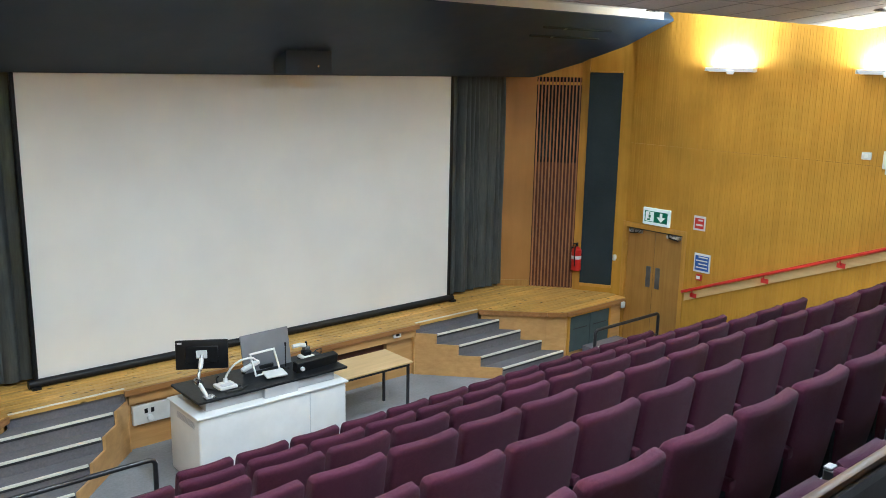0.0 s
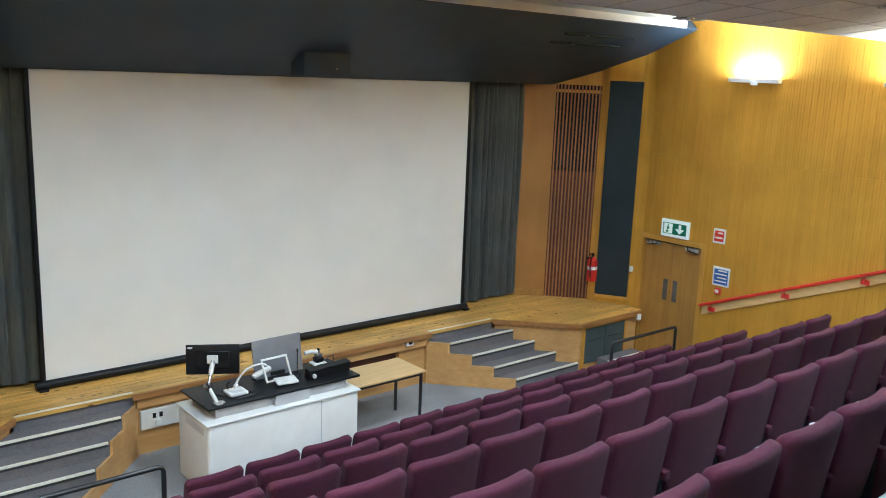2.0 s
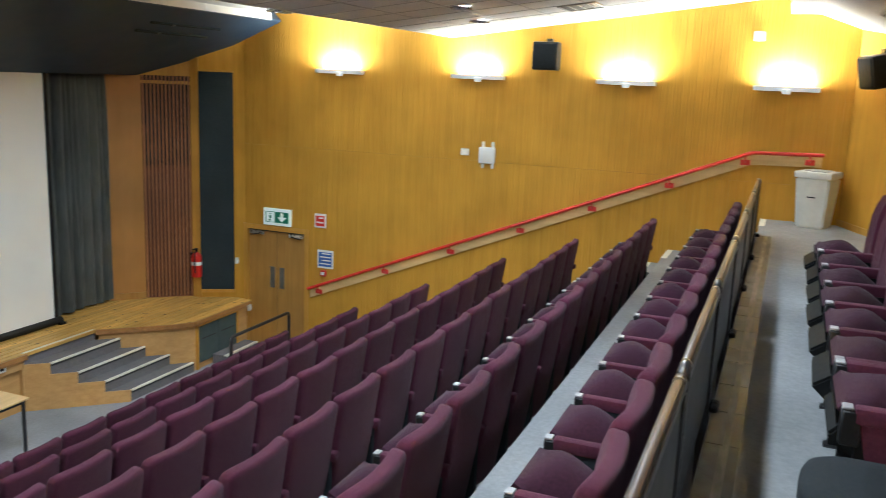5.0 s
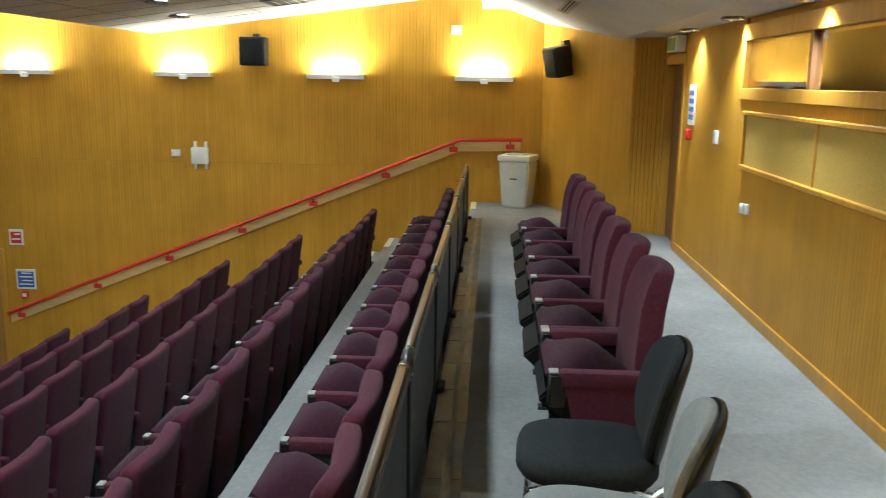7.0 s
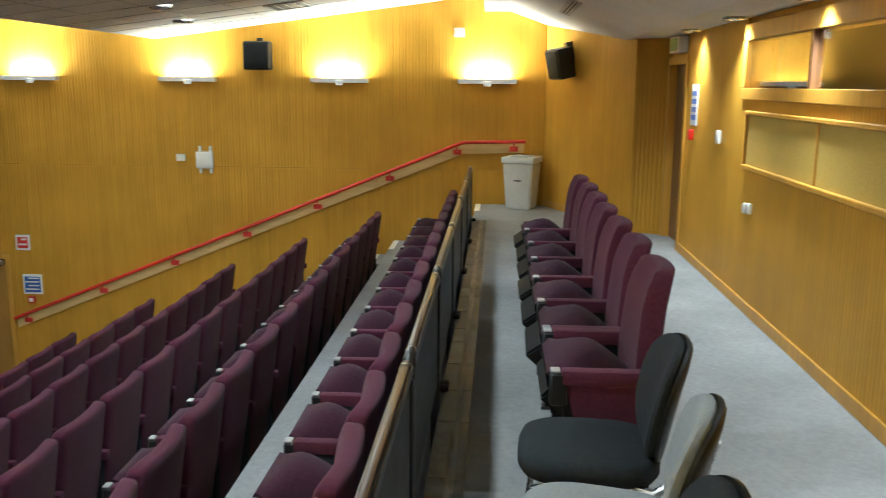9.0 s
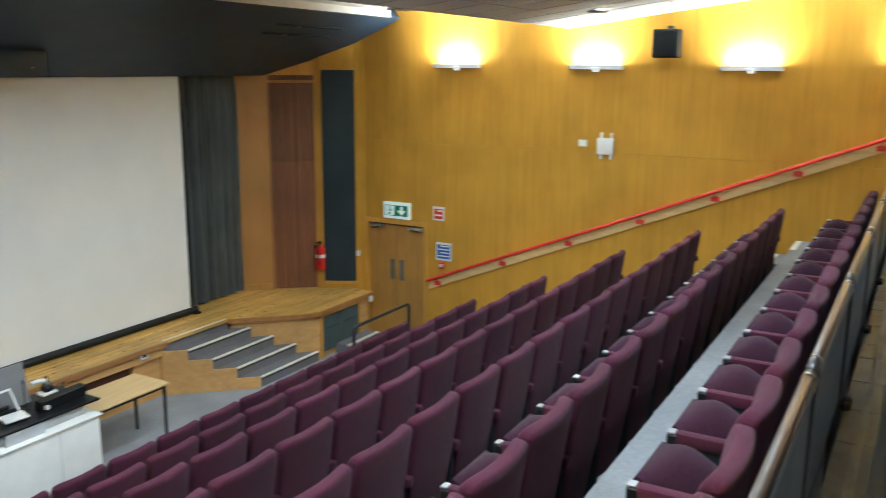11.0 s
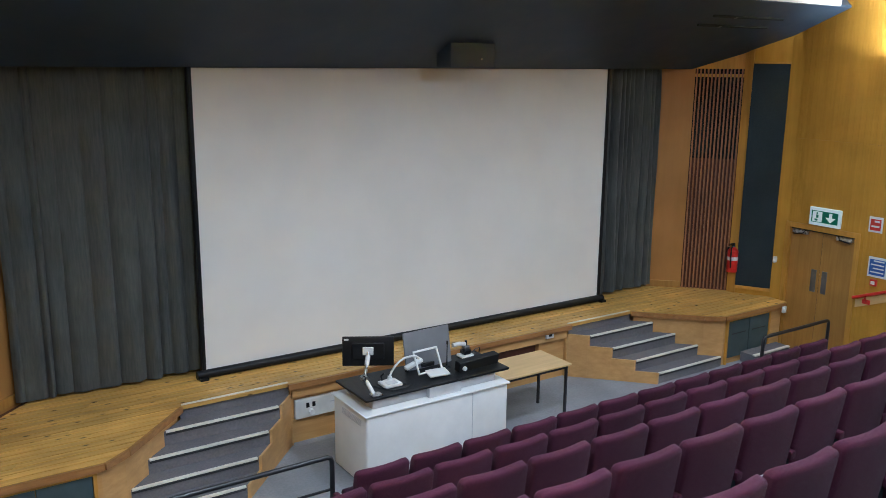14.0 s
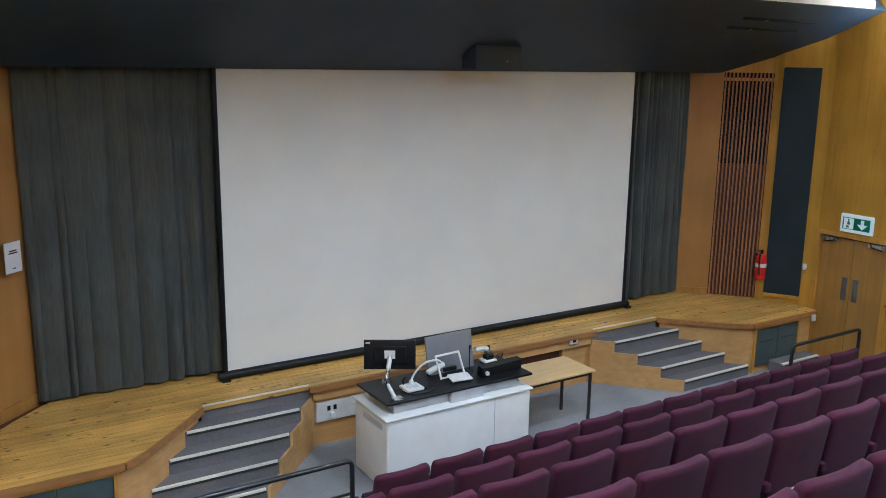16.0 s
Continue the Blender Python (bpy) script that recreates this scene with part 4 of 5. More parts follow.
# lecturer's desk
dk = thing("lecture_desk", "white lectern desk with a black worktop", "desk")
part("body", B(3.71, 5.62, 8.34, 9.12, 0.0, 0.83, r=0.035, seg=3), WHITE, dk)
part("ledge", B(3.69, 5.64, 8.32, 9.14, 0.832, 0.855, r=0.006), WHITE, dk)
part("riser", B(3.86, 5.52, 8.47, 9.06, 0.855, 0.975), GREYLAM, dk, smooth=False)
part("riser_front", B(4.55, 4.98, 8.40, 8.47, 0.856, 0.975), GREYLAM, dk, smooth=False)
part("worktop", B(3.74, 5.68, 8.40, 9.12, 0.976, 1.005, r=0.006), BLACK, dk, "black laminate worktop")
part("panel_gap", B(5.10, 5.106, 8.336, 8.345, 0.02, 0.82), GREYLAM, dk, smooth=False)
for k in range(5):
    part("side_vent", B(3.706, 3.713, 8.45, 8.90, 0.700 + 0.016 * k, 0.707 + 0.016 * k), GREYLAM, dk, smooth=False)
part("plinth", B(3.80, 5.56, 8.37, 9.09, -0.001, 0.03), GREYLAM, dk, smooth=False)

mon = thing("desk_monitor", "black computer monitor on a white jointed arm", "monitor")
screen_m = pose(3.985, 8.79, 1.405, -4, 0, -30)
part("panel", box(bmesh.new(), -0.285, 0.285, -0.02, 0.02, -0.165, 0.165, r=0.008, seg=2, m=screen_m), BLACK, mon)
part("rear_bulge", box(bmesh.new(), -0.18, 0.18, -0.035, -0.018, -0.09, 0.10, r=0.008, m=screen_m), BLACK, mon)
part("maker_mark", box(bmesh.new(), -0.265, -0.215, -0.0225, -0.019, 0.125, 0.145, m=screen_m), GREYLAM, mon, smooth=False)
part("mount_plate", box(bmesh.new(), -0.06, 0.06, -0.055, -0.034, -0.035, 0.055, r=0.005, m=screen_m), OFFWHITE, mon)
part("upper_arm", tube(bmesh.new(), [(3.96, 8.735, 1.415), (3.90, 8.67, 1.28), (3.845, 8.62, 1.17)], 0.019, 10), CHROME, mon)
part("arm_sleeve", tube(bmesh.new(), [(3.945, 8.718, 1.382), (3.905, 8.675, 1.292)], 0.026, 10), OFFWHITE, mon)
part("joint", cyl(bmesh.new(), (3.845, 8.575, 1.165), (3.845, 8.66, 1.165), 0.036), CHROME, mon)
part("lower_arm", tube(bmesh.new(), [(3.845, 8.60, 1.165), (3.89, 8.50, 1.02)], 0.022, 10), OFFWHITE, mon)
part("clamp", B(3.85, 3.97, 8.43, 8.53, 1.005, 1.025, r=0.006), CHROME, mon)

sc = thing("silver_display", "large silver-backed display leaning on the desk", "monitor")
sm = pose(4.885, 8.98, 1.24, -10, 0, 3)
part("panel", box(bmesh.new(), -0.33, 0.33, -0.012, 0.012, -0.25, 0.21, r=0.008, seg=2, m=sm), SILVER, sc)
part("stand", B(4.76, 4.96, 8.92, 9.08, 1.005, 1.06, r=0.01), BLACK, sc)

vi = thing("document_camera", "white document camera with a thin curved arm", "document camera")
part("base", B(4.08, 4.30, 8.56, 8.76, 1.005, 1.045, r=0.015, seg=2), OFFWHITE, vi)
part("control_pad", B(4.12, 4.25, 8.58, 8.66, 1.045, 1.052, r=0.003), GREYLAM, vi)
part("pivot", cyl(bmesh.new(), (4.22, 8.72, 1.045), (4.22, 8.72, 1.085), 0.03, 0.024), OFFWHITE, vi)
part("arm", tube(bmesh.new(), [(4.22, 8.72, 1.08), (4.25, 8.73, 1.13), (4.30, 8.74, 1.18), (4.36, 8.75, 1.22), (4.44, 8.76, 1.245), (4.53, 8.76, 1.25), (4.60, 8.76, 1.235), (4.64, 8.76, 1.20)], 0.013, 12), OFFWHITE, vi)
part("head", box(bmesh.new(), -0.12, 0.12, -0.035, 0.035, -0.026, 0.026, r=0.02, seg=2, m=pose(4.56, 8.76, 1.15, 0, -18, 0)), OFFWHITE, vi)
part("lens", cyl(bmesh.new(), (4.47, 8.755, 1.10), (4.465, 8.755, 1.075), 0.024), BLACK, vi)
part("lamp_arm", tube(bmesh.new(), [(4.13, 8.74, 1.045), (4.12, 8.74, 1.10), (4.15, 8.73, 1.13)], 0.010), BLACK, vi)
ct = thing("control_panel", "open white tilted frame with a tray on the worktop", "control panel")
tm = pose(4.74, 8.74, 1.165, -28, 0, 4)
bm = bmesh.new()
for a in ((-0.175, 0.175, 0.115, 0.14), (-0.175, 0.175, -0.14, -0.12), (-0.175, -0.152, -0.12, 0.115), (0.152, 0.175, -0.12, 0.115)):
    box(bm, a[0], a[1], -0.010, 0.010, a[2], a[3], r=0.004, m=tm)
part("frame", bm, OFFWHITE, ct)
part("tray", box(bmesh.new(), -0.13, 0.13, -0.08, 0.08, -0.012, 0.012, r=0.01, seg=2, m=pose(4.80, 8.62, 1.045, 10, 0, -6)), OFFWHITE, ct)
part("tray_foot", B(4.72, 4.78, 8.60, 8.66, 1.005, 1.04, r=0.004), GREYLAM, ct)
part("tray_foot", B(4.86, 4.90, 8.56, 8.60, 1.005, 1.03, r=0.004), GREYLAM, ct)
part("pen_holder", cyl(bmesh.new(), (4.90, 8.58, 1.006), (4.90, 8.58, 1.05), 0.02), OFFWHITE, ct)
bx = thing("equipment_box", "low black equipment box with a white dial", "equipment")
bmx = pose(5.36, 8.62, 1.075, 8, 0, 4)
part("case", box(bmesh.new(), -0.30, 0.30, -0.05, 0.05, -0.07, 0.055, r=0.006, m=bmx), BLACK, bx)
part("dial", cyl(bmesh.new(), (5.13, 8.560, 1.05), (5.13, 8.53, 1.05), 0.026), OFFWHITE, bx)
mi = thing("microphone_base", "small black and white device with a pale bent head", "microphone")
part("base", B(5.36, 5.54, 8.92, 9.06, 1.005, 1.04, r=0.01), OFFWHITE, mi)
part("body", B(5.40, 5.51, 8.94, 9.04, 1.04, 1.10, r=0.01), BLACK, mi)
part("turret", B(5.415, 5.495, 8.95, 9.03, 1.10, 1.15, r=0.01), PLATE, mi)
part("knob", cyl(bmesh.new(), (5.455, 8.99, 1.15), (5.455, 8.99, 1.21), 0.016), BLACK, mi)
part("neck", tube(bmesh.new(), [(5.44, 8.99, 1.165), (5.36, 8.99, 1.185), (5.26, 8.99, 1.18)], 0.028), OFFWHITE, mi)
mc = thing("gooseneck_microphone", "thin black gooseneck microphone on the worktop", "microphone")
part("foot", cyl(bmesh.new(), (5.05, 8.80, 1.005), (5.05, 8.80, 1.025), 0.05, 0.04), BLACK, mc)
part("stem", tube(bmesh.new(), [(5.05, 8.80, 1.02), (5.05, 8.80, 1.22), (5.045, 8.79, 1.30)], 0.006), BLACK, mc)
part("capsule", tube(bmesh.new(), [(5.045, 8.79, 1.295), (5.04, 8.785, 1.335)], 0.011), BLACK, mc)
for pts in ([(5.53, 9.0, 1.012), (5.62, 9.02, 1.06), (5.72, 9.06, 1.05), (5.76, 9.13, 0.95)], [(4.30, 8.66, 1.012), (4.36, 8.60, 1.012), (4.33, 8.53, 1.012), (4.20, 8.50, 1.012)]):
    tagged(mesh_object("desk_cable", tube(bmesh.new(), pts, 0.007, 6), RUBBER, None, True), "thin black cable trailing from the desk equipment", "cable")
cb = tube(bmesh.new(), [(3.95, 8.82, 1.012), (4.02, 8.70, 1.012), (4.12, 8.50, 1.012), (4.30, 8.49, 1.012), (4.42, 8.56, 1.012)], 0.006, 6)
tagged(mesh_object("desk_cable", cb, RUBBER, None, True), "thin black cable lying on the worktop", "cable")

# side table
tb = thing("side_table", "beech-topped table with black square legs beside the desk", "table")
part("tabletop", B(5.72, 6.90, 8.64, 9.27, 0.715, 0.74, r=0.004), BEECH, tb)
bm = bmesh.new()
for a in ((5.76, 6.86, 8.67, 8.70), (5.76, 6.86, 9.21, 9.24), (5.76, 5.79, 8.70, 9.21), (6.83, 6.86, 8.70, 9.21)):
    box(bm, *a, 0.675, 0.714)
part("apron", bm, METAL, tb, smooth=False)
for x in (5.76, 6.83):
    for y in (8.67, 9.21):
        part("leg", B(x, x + 0.03, y, y + 0.03, 0.0, 0.676), METAL, tb, smooth=False)

# paper on the timber strip left of the curtain
pn = thing("wall_notice", "white paper notice pinned to the timber strip", "notice", pose(0.51, 10.578, 2.36, 0, 0, 42))
part("sheet", B(-0.11, 0.11, -0.016, -0.006, 0.0, 0.32), PAPER, pn, smooth=False)
for k, w in ((0.20, 0.06), (0.225, 0.05), (0.04, 0.02)):
    part("bar", B(-w, w, -0.0195, -0.0155, k, k + 0.012), BLACK, pn, smooth=False)

# waste bin
bn = thing("waste_bin", "tall white plastic waste bin with a lid", "bin", pose(11.44, 0.31, WALK, 0, 0, -20))
bm = bmesh.new()
lo = [bm.verts.new((x, y, 0.0)) for x, y in ((-0.155, -0.17), (0.155, -0.17), (0.155, 0.17), (-0.155, 0.17))]
hi = [bm.verts.new((x, y, 0.62)) for x, y in ((-0.20, -0.21), (0.20, -0.21), (0.20, 0.21), (-0.20, 0.21))]
bm.faces.new(lo[::-1]), bm.faces.new(hi)
for i in range(4):
    bm.faces.new((lo[i], lo[(i + 1) % 4], hi[(i + 1) % 4], hi[i]))
bmesh.ops.bevel(bm, geom=bm.edges[:], offset=0.02, segments=2, affect="EDGES")
part("body", bm, OFFWHITE, bn)
part("lid", B(-0.215, 0.215, -0.225, 0.225, 0.62, 0.70, r=0.015, seg=2), WHITE, bn)
part("flap", B(-0.13, 0.13, -0.13, 0.13, 0.70, 0.715, r=0.006), GREYLAM, bn)
part("handle_slot", B(-0.192, -0.18, -0.05, 0.05, 0.38, 0.395), BLACK, bn, smooth=False)


# guard behind the top row
def guard(x0, x1):
    g = thing("guard_rail", "low dark guard panel with a timber capping rail", "guard rail", group="guard rails")
    part("panel", B(x0 + 0.05, x1 - 0.05, GUARD_Y - 0.012, GUARD_Y + 0.012, 3.00, 3.57, r=0.004), GUARD, g, smooth=False)
    part("cap", B(x0 + 0.07, x1 - 0.07, GUARD_Y - 0.016, GUARD_Y + 0.016, 3.600, 3.626, r=0.010, seg=2), CAPWOOD, g, "worn pale timber capping")
    part("cap_channel", B(x0 + 0.03, x1 - 0.03, GUARD_Y - 0.024, GUARD_Y + 0.024, 3.570, 3.606, r=0.003), METAL, g, smooth=False)
    for x in (x0 + 0.02, x1 - 0.02):
        p = part("post", B(x - 0.016, x + 0.016, GUARD_Y - 0.024, GUARD_Y + 0.024, 2.41, 3.55, r=0.004), METAL, g, smooth=False)
        part("foot_plate", B(x - 0.03, x + 0.03, GUARD_Y - 0.07, GUARD_Y - 0.026, WALK, WALK + 0.04, r=0.010), PAN, p, smooth=False)
        sx = 1 if x < (x0 + x1) / 2 else -1
        part("bend", tube(bmesh.new(), [(x, GUARD_Y, 3.50), (x, GUARD_Y, 3.57), (x + sx * 0.012, GUARD_Y, 3.598), (x + sx * 0.035, GUARD_Y, 3.611), (x + sx * 0.075, GUARD_Y, 3.612)], 0.021, 10), METAL, p)
        part("collar", tube(bmesh.new(), [(x + sx * 0.068, GUARD_Y, 3.612), (x + sx * 0.082, GUARD_Y, 3.612)], 0.0225, 10), CHROME, p)


for i in range(6):
    guard(1.36 + 1.48 * i, 1.36 + 1.48 * (i + 1) - 0.02)


# seats
def theatre_seat(name, label, group, high=0.0, end=False, tilt=9, flank=None, half=0.284, pad_tilt=30, pan_y=0.20, square=False):
    """A tip-up seat that faces +y; y = 0 is the back of its top edge; its armrest is on its left."""
    s = thing(name, label, "seat", None, group)
    top, low = 0.958 + high, 0.14
    mid_z, h = (top + low) / 2, (top - low) / 2
    lean = pose(0, 0.042 + h * math.sin(radians(tilt)), mid_z, tilt)
    rim_u, rim_v = (0.92, 0.95) if square else (0.91, 0.91)
    us = [-1, -0.99, -0.965, -0.92, -0.75, -0.4, 0, 0.4, 0.75, 0.92, 0.965, 0.99, 1]
    vs = [-1, -0.8, -0.6, -0.3, 0.0, 0.3, 0.6, 0.8, 0.92, 0.955, 0.98, 0.993, 1.0]
    bm = bmesh.new()
    grid = {}
    for face in (0, 1):
        for i, u in enumerate(us):
            for j, v in enumerate(vs):
                edge_u = math.sqrt(max(0.0, 1 - max(0.0, (abs(u) - rim_u) / (1 - rim_u)) ** 2))
                edge_v = math.sqrt(max(0.0, 1 - max(0.0, (v - rim_v) / (1 - rim_v)) ** 2))
                body = 0.052 - 0.016 * v if square else 0.050 - 0.010 * v
                thick = body * (0.52 + 0.48 * edge_u) * (0.40 + 0.60 * edge_v)
                wid = half - (0.07 * max(0.0, (v + 0.3) / 1.3) ** 1.5 if square else 0.07 * max(0.0, -0.15 - v) ** 1.6)
                drop = (0.016 * max(0.0, (abs(u) - 0.6) / 0.4) ** 3 + 0.022 * max(0.0, (abs(u) - 0.86) / 0.14) ** 2.5) * max(0.0, v) ** 8
                bow = 0.034 * u * u - 0.012 + (0.018 * math.sin(3.0 * v + 0.5) if square else 0.0)
                shift = 0.0 if square else 0.5 * (body - 0.050)
                y = bow + shift - thick if face == 0 else bow + shift + thick + 0.012 * math.exp(-((v - 0.7) / 0.2) ** 2)
                grid[face, i, j] = bm.verts.new((u * wid, y, v * h - drop))
    nu, nv = len(us) - 1, len(vs) - 1
    for face in (0, 1):
        for i in range(nu):
            for j in range(nv):
                bm.faces.new((grid[face, i, j], grid[face, i + 1, j], grid[face, i + 1, j + 1], grid[face, i, j + 1]))
    for i in range(nu):
        for j in (0, nv):
            bm.faces.new((grid[0, i, j], grid[0, i + 1, j], grid[1, i + 1, j], grid[1, i, j]))
    for j in range(nv):
        for i in (0, nu):
            bm.faces.new((grid[0, i, j], grid[0, i, j + 1], grid[1, i, j + 1], grid[1, i, j]))
    bmesh.ops.transform(bm, matrix=lean, verts=bm.verts)
    part("backrest", bm, FABRIC, s)
    pad = pose(0, 0.33 - 0.001 * pad_tilt, (0.43 if square else 0.47) + 0.001 * pad_tilt, pad_tilt)
    bm = bmesh.new()
    n = 10
    rows_ = []
    for jx in range(n + 1):
        v = -1 + 2 * jx / n
        row = []
        for ix in range(n + 1):
            u = -1 + 2 * ix / n
            dome = (1 - abs(u) ** 2.1) * (1 - max(0.0, v) ** 4) * (1 - 0.5 * max(0.0, -v) ** 4)
            row.append(bm.verts.new((u * 0.195, v * 0.20, -0.04 + 0.155 * dome)))
        rows_.append(row)
    for ra, rb in zip(rows_, rows_[1:]):
        for ix in range(n):
            bm.faces.new((ra[ix], ra[ix + 1], rb[ix + 1], rb[ix]))
    rim = [e for e in bm.edges if e.is_boundary]
    low = [g for g in bmesh.ops.extrude_edge_only(bm, edges=rim)["geom"] if isinstance(g, bmesh.types.BMVert)]
    bmesh.ops.translate(bm, verts=low, vec=(0, 0, -0.05))
    bmesh.ops.contextual_create(bm, geom=[e for e in bm.edges if e.is_boundary])
    bmesh.ops.transform(bm, matrix=pad, verts=bm.verts)
    # pad takes the darkened copy, so its shade is in the colour
    part("seat_pad", bm, FABRIC_SHADED, s)
    if square:
        reach = 0.53 if end else 0.575
        bm = sweep_x(bmesh.new(), [(0.44, 0.525), (reach, 0.43), (reach - 0.10, 0.34), (0.20, 0.33), (0.20, 0.40)], -0.215, 0.205)
        bmesh.ops.bevel(bm, geom=bm.edges[:], offset=0.012, segments=2, affect="EDGES")
        part("front_pan", bm, PAN, s, "black moulded underside")
    bm = bmesh.new()
    lo = [bm.verts.new(c) for c in ((-0.15, -0.15, -0.11), (0.15, -0.15, -0.11), (0.15, pan_y - 0.14, -0.21), (-0.15, pan_y - 0.14, -0.21))]
    hi = [bm.verts.new(c) for c in ((-0.20, -0.20, -0.081), (0.20, -0.20, -0.081), (0.20, pan_y, -0.081), (-0.20, pan_y, -0.081))]
    bm.faces.new(lo[::-1]), bm.faces.new(hi)
    for q in range(4):
        bm.faces.new((lo[q], lo[(q + 1) % 4], hi[(q + 1) % 4], hi[q]))
    bmesh.ops.transform(bm, matrix=pad, verts=bm.verts)
    part("seat_pan", bm, PAN, s, smooth=False)
    for x in ((-0.295, 0.295) if end else (-0.295,)):
        a = part("armrest", B(x - 0.032, x + 0.032, 0.05, 0.455, 0.520, 0.585, r=0.014, seg=2), FABRIC, s)
        part("arm_cap", B(x - 0.0295, x + 0.0295, 0.425, 0.495, 0.440, 0.5722, r=0.008), BLACK, a)
        part("arm_tip", B(x - 0.027, x + 0.027, 0.457, 0.494, 0.5725, 0.583, r=0.003), ARMTIP, a)
        if square and end and x < 0:
            bm = sweep_x(bmesh.new(), [(0.07, 0.535), (0.445, 0.535), (0.40, 0.34), (0.34, 0.29), (0.07, 0.27)], x - 0.0255, x + 0.0255)
            bmesh.ops.bevel(bm, geom=bm.edges[:], offset=0.010, segments=2, affect="EDGES")
            part("side_panel", bm, FABRIC, s)
        part("standard", prism(bmesh.new(), [(x - 0.022, 0.10), (x + 0.022, 0.10), (x + 0.022, 0.44), (x - 0.022, 0.44)], 0.012, 0.526), flank or BLACKFAB, s, smooth=False)
        part("foot", B(x - 0.03, x + 0.03, 0.08, 0.46, 0.0, 0.014), METAL, s, smooth=False)
    return s


PITCH = 0.60
plain = theatre_seat("theatre_seat", "plum purple fabric tip-up theatre seat, folded up", "raked theatre seats", half=0.276)
last = theatre_seat("theatre_seat", "plum purple fabric tip-up theatre seat at a row's end", "raked theatre seats", end=True, half=0.276)
tagged(plain, "plum purple fabric tip-up theatre seat, folded up")
rnd = random.Random(5)
first = True
for k, (y, z) in enumerate(zip(ROW_Y, ROW_Z)):
    x0, n = ROW_X[k], (12, 15, 15, 16, 16, 16, 15)[k]
    for i in range(n):
        m = pose(x0 + PITCH * (i + 0.5), y + rnd.uniform(-0.006, 0.006), z, 0, 0, rnd.uniform(-0.8, 0.8))
        src = last if i == n - 1 else plain
        if k == 0 and i in (0, n - 1):
            src.matrix_world = m if i == 0 and src is plain else src.matrix_world
            if i == 0 or src is last:
                src.matrix_world = m
                continue
        copy_thing(src, m)
BX, BP = 3.02, 0.545
bplain = theatre_seat("back_row_seat", "plum high-backed seat with a half-lowered cushion", "back row seats", high=0.0, tilt=6, flank=PAN, half=0.245, pad_tilt=38, pan_y=0.21, square=True)
blast = theatre_seat("back_row_seat", "plum high-backed seat at the near end of the back row", "back row seats", high=0.0, end=True, tilt=6, flank=PAN, half=0.245, pad_tilt=38, pan_y=0.21, square=True)
blast.matrix_world = pose(BX + BP * 0.5, -0.06, WALK)
bplain.matrix_world = pose(BX + BP * 6.5, -0.06, WALK)
for i in range(1, 6):
    copy_thing(bplain, pose(BX + BP * (i + 0.5), -0.06 + rnd.uniform(-0.01, 0.01), WALK, 0, 0, rnd.uniform(-1, 1)))


# loose chairs at the back
def puck(rx, ry, power, prof_):
    """A cushion over a rounded outline; its profile runs from (scale, z) to (scale, z)."""
    bm, n, rings = bmesh.new(), 40, []
    for f, z in prof_:
        ring = []
        for k in range(n):
            co, si = math.cos(2 * math.pi * k / n), math.sin(2 * math.pi * k / n)
            ring.append(bm.verts.new((f * rx * math.copysign(abs(co) ** (2 / power), co), f * ry * math.copysign(abs(si) ** (2 / power), si), z)))
        rings.append(ring)
    for ra, rb in zip(rings, rings[1:]):
        for k in range(n):
            bm.faces.new((ra[k], ra[(k + 1) % n], rb[(k + 1) % n], rb[k]))
    bm.faces.new(rings[0][::-1]), bm.faces.new(rings[-1])
    return bm


def stacking_chair(label, m, fabric, frame_mat, shell):
    c = thing("stacking_chair", label, "chair", m, "loose chairs")
    part("seat", puck(0.222, 0.235, 3.4, [(0.80, 0.40), (0.95, 0.405), (1.0, 0.425), (1.0, 0.448), (0.965, 0.466), (0.88, 0.477), (0.6, 0.482), (0.2, 0.481)]), fabric, c)
    up = pose(0, -0.25, 0.648, 12) @ pose(0, 0, 0, 90)
    for name, mat, grow, prof_ in (("backrest", fabric, 1.0, [(0.94, 0.012), (1.0, 0.0), (1.0, -0.014), (0.95, -0.028), (0.8, -0.036), (0.3, -0.038)]), ("back_shell", shell, 1.03, [(0.3, 0.034), (0.8, 0.033), (0.95, 0.030), (1.0, 0.022), (1.0, 0.010), (0.95, 0.0125)])):
        bm = puck(0.212 * grow, 0.20 * grow, 2.5, prof_)
        for v in bm.verts:
            v.co.z -= 0.045 * (v.co.x / 0.212) ** 2
        bmesh.ops.transform(bm, matrix=up, verts=bm.verts)
        part(name, bm, mat, c)
    for x in (-0.19, 0.19):
        part("leg_frame", tube(bmesh.new(), [(x * 1.1, 0.21, 0.012), (x, 0.18, 0.385), (x, 0.12, 0.40), (x, -0.17, 0.40)], 0.012), frame_mat, c)
        part("rear_leg", tube(bmesh.new(), [(x, -0.10, 0.395), (x * 1.12, -0.27, 0.012)], 0.012), frame_mat, c)
        part("back_bar", tube(bmesh.new(), [(x, -0.15, 0.40), (x * 1.17, -0.20, 0.402), (x * 1.2, -0.245, 0.44), (x * 1.2, -0.285, 0.58), (x * 1.1, -0.305, 0.66)], 0.016), frame_mat, c)
    return c


stacking_chair("black upholstered stacking chair with a rounded back", pose(2.58, 0.33, WALK, 0, 0, -4), BLACKFAB, CHROME, BLACK)
stacking_chair("mid grey stacking chair with a black rimmed back", pose(2.05, 0.36, WALK, 0, 0, -14), GREYFAB, CHROME, BLACK)
stacking_chair("black upholstered stacking chair beside a grey one", pose(1.50, 0.445, WALK, 0, 0, -6), BLACKFAB, CHROME, BLACK)

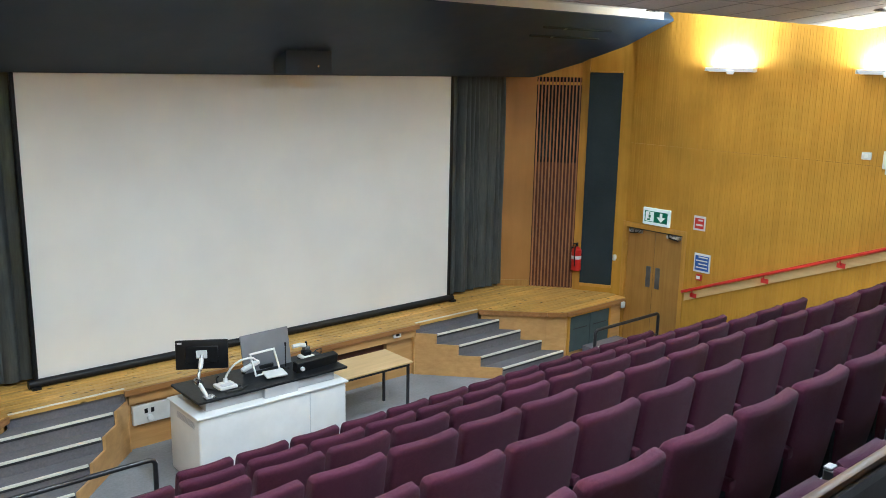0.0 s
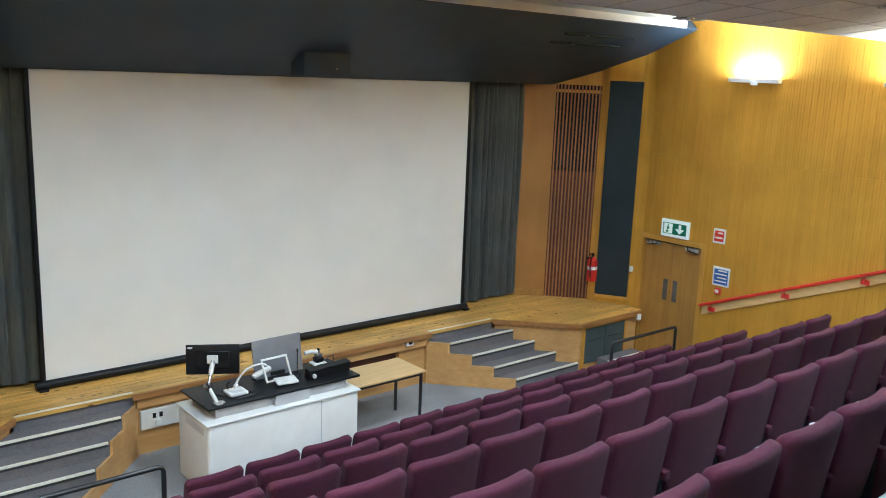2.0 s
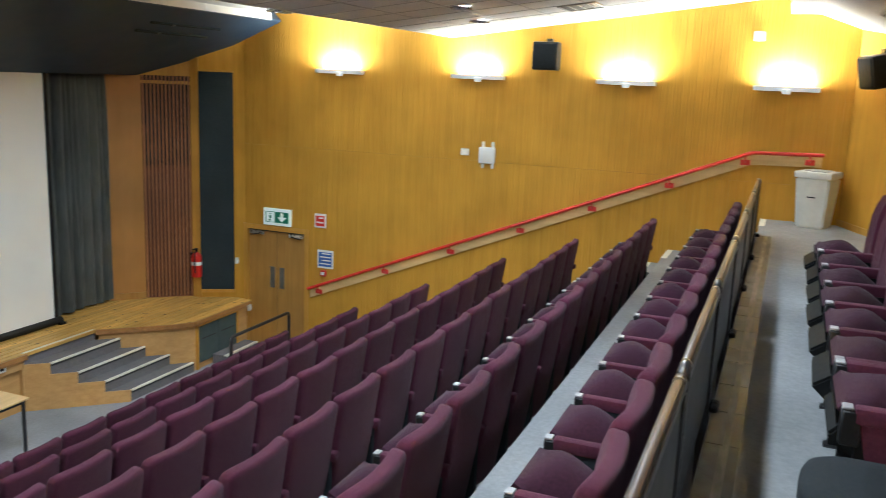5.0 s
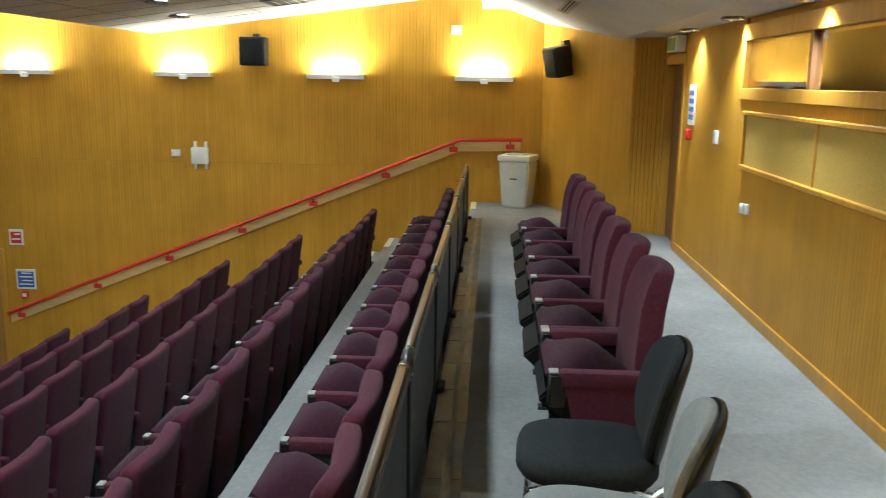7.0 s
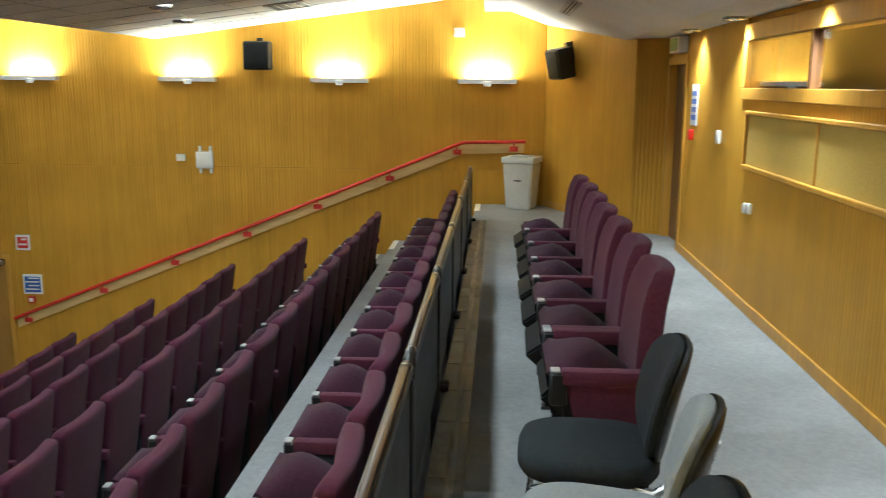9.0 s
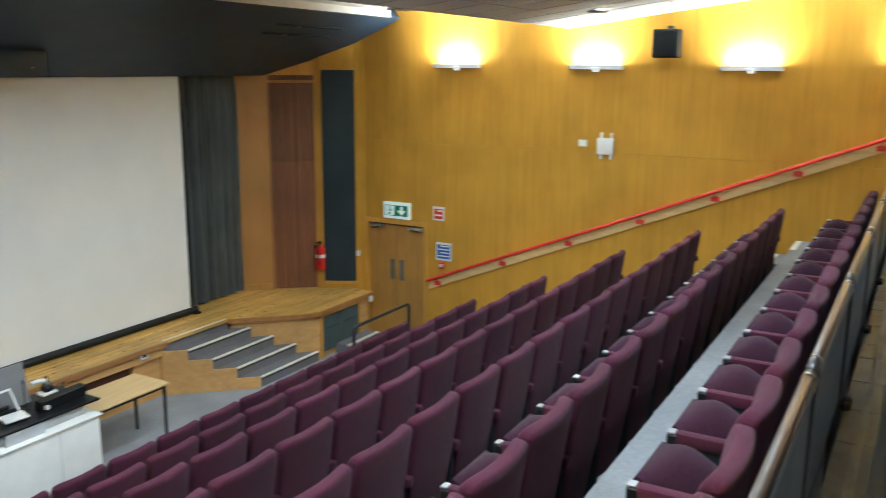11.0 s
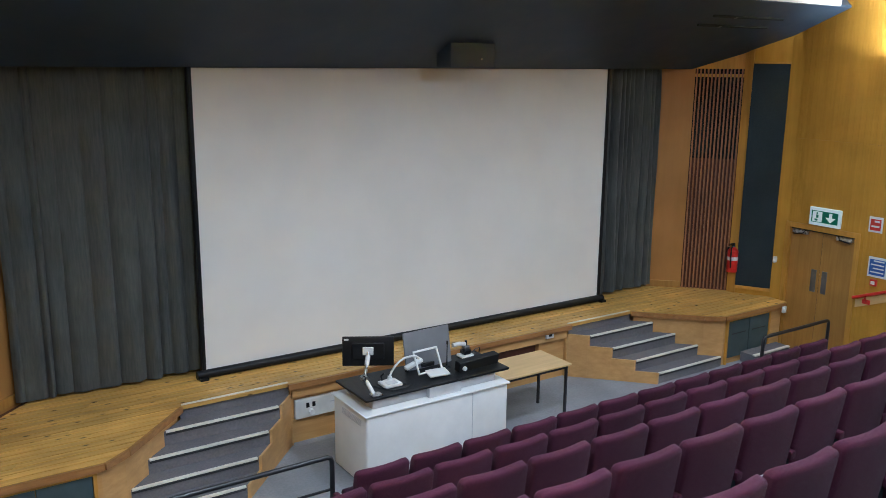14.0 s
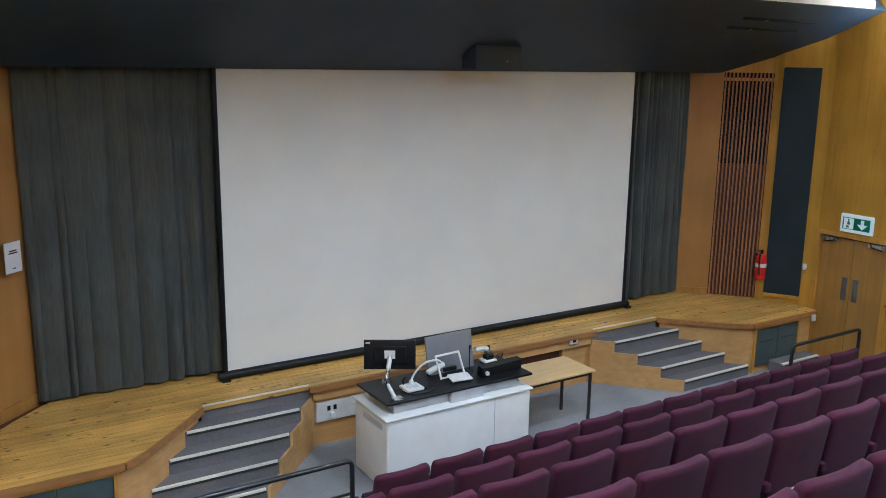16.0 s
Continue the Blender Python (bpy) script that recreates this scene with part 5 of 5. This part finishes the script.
# ---- pieces: stage planks and wall boards ----
rnd = random.Random(11)


def splay_x(y):
    pts = [(10.86, 10.46), (10.39, 10.94), (9.82, 11.44), (9.15, 11.69), (8.84, 11.66)]
    for (ya, xa), (yb, xb) in zip(pts, pts[1:]):
        if y >= yb:
            return min(11.74, xa + (xb - xa) * (y - ya) / (yb - ya)) + 0.05
    return 11.66


W = 0.105
y = 8.845
while y < 11.0:
    y2 = min(y + W - 0.014, 11.04)
    if y < FRONT:
        y2 = min(y2, FRONT - 0.002) if y + W < FRONT + 0.05 else y2
        runs = [("r", wing_left_x(y), wing_left_x(min(y2, FRONT)), splay_x(y), splay_x(y2))]
        if y2 > FRONT:
            runs = [("m", 2 * MID - splay_x(y), 2 * MID - splay_x(y2), splay_x(y), splay_x(y2))]
    else:
        runs = [("m", 2 * MID - splay_x(y), 2 * MID - splay_x(y2), splay_x(y), splay_x(y2))]
    for kind_, a0, a1, b0, b1 in runs:
        cuts = [0.0]
        length = max(b0 - a0, 0.3)
        pos = rnd.uniform(0.8, 2.6)
        while pos < length - 0.5:
            cuts.append(pos / length)
            pos += rnd.uniform(1.8, 3.2)
        cuts.append(1.0)
        for u, v in zip(cuts, cuts[1:]):
            g = 0.0015
            quad = [(a0 + (b0 - a0) * u + g, y), (a0 + (b0 - a0) * v - g, y), (a1 + (b1 - a1) * v - g, y2), (a1 + (b1 - a1) * u + g, y2)]
            top = STAGE - 0.002 + rnd.uniform(-0.001, 0.001)
            part("plank", prism(bmesh.new(), quad, STAGE - 0.043, top), PINE, stage, smooth=False)
            if kind_ == "r":
                part("plank", prism(bmesh.new(), mirror(quad), STAGE - 0.043, top), PINE, stage, smooth=False)
    y += W


def board_mesh(w, t):
    """A unit-high board with chamfered long edges and a groove down its middle; its face looks along -x."""
    bm = bmesh.new()
    c = 0.0025
    prism(bm, [(0, -w / 2), (0, w / 2), (-t + 0.0035, w / 2), (-t, w / 2 - c), (-t, 0.0025), (-t + 0.003, 0.0005), (-t + 0.003, -0.0005), (-t, -0.0025), (-t, -w / 2 + c), (-t + 0.0035, -w / 2)], 0, 1)
    bmesh.ops.recalc_face_normals(bm, faces=bm.faces)
    me = bpy.data.meshes.new("board")
    bm.to_mesh(me)
    bm.free()
    me.materials.append(OAK)
    return me


BW = 0.0906
BOARD = board_mesh(BW - 0.001, 0.020)


NARROW = board_mesh(0.043, 0.012)


def board(parent, m, h, me=BOARD):
    ob = new("board", me)
    ob.parent = parent
    ob.matrix_world = m @ Matrix.Diagonal((1, 1, h, 1))


JOIN = 3.43
y = 0.01 + BW / 2
while y < 8.97:
    lo = DZ + 0.052 if DY0 - 0.05 < y < DY1 + 0.05 else -0.1
    board(wall_right, pose(XR + 0.0195, y, lo), JOIN - 0.004 - lo)
    board(wall_right, pose(XR + 0.0195, y, JOIN), 5.95 - JOIN)
    y += BW
x = 0.0
while x < BX0 - 0.05:
    if WX0 - 0.06 < x < WX1 + 0.06:
        board(wall_back, pose(x, YB - 0.0195, WALK, 0, 0, -90), WZ0 - 0.052 - WALK)
    else:
        board(wall_back, pose(x, YB - 0.0195, WALK, 0, 0, -90), 2.4)
    x += BW
for k in range(8):
    u = (k + 0.5) / 8 * 0.40
    board(wall_return, pose(9.479 + 0.45 * u, YB - 0.02 + 0.893 * u, WALK, 0, 0, -26.7), 2.4, NARROW)
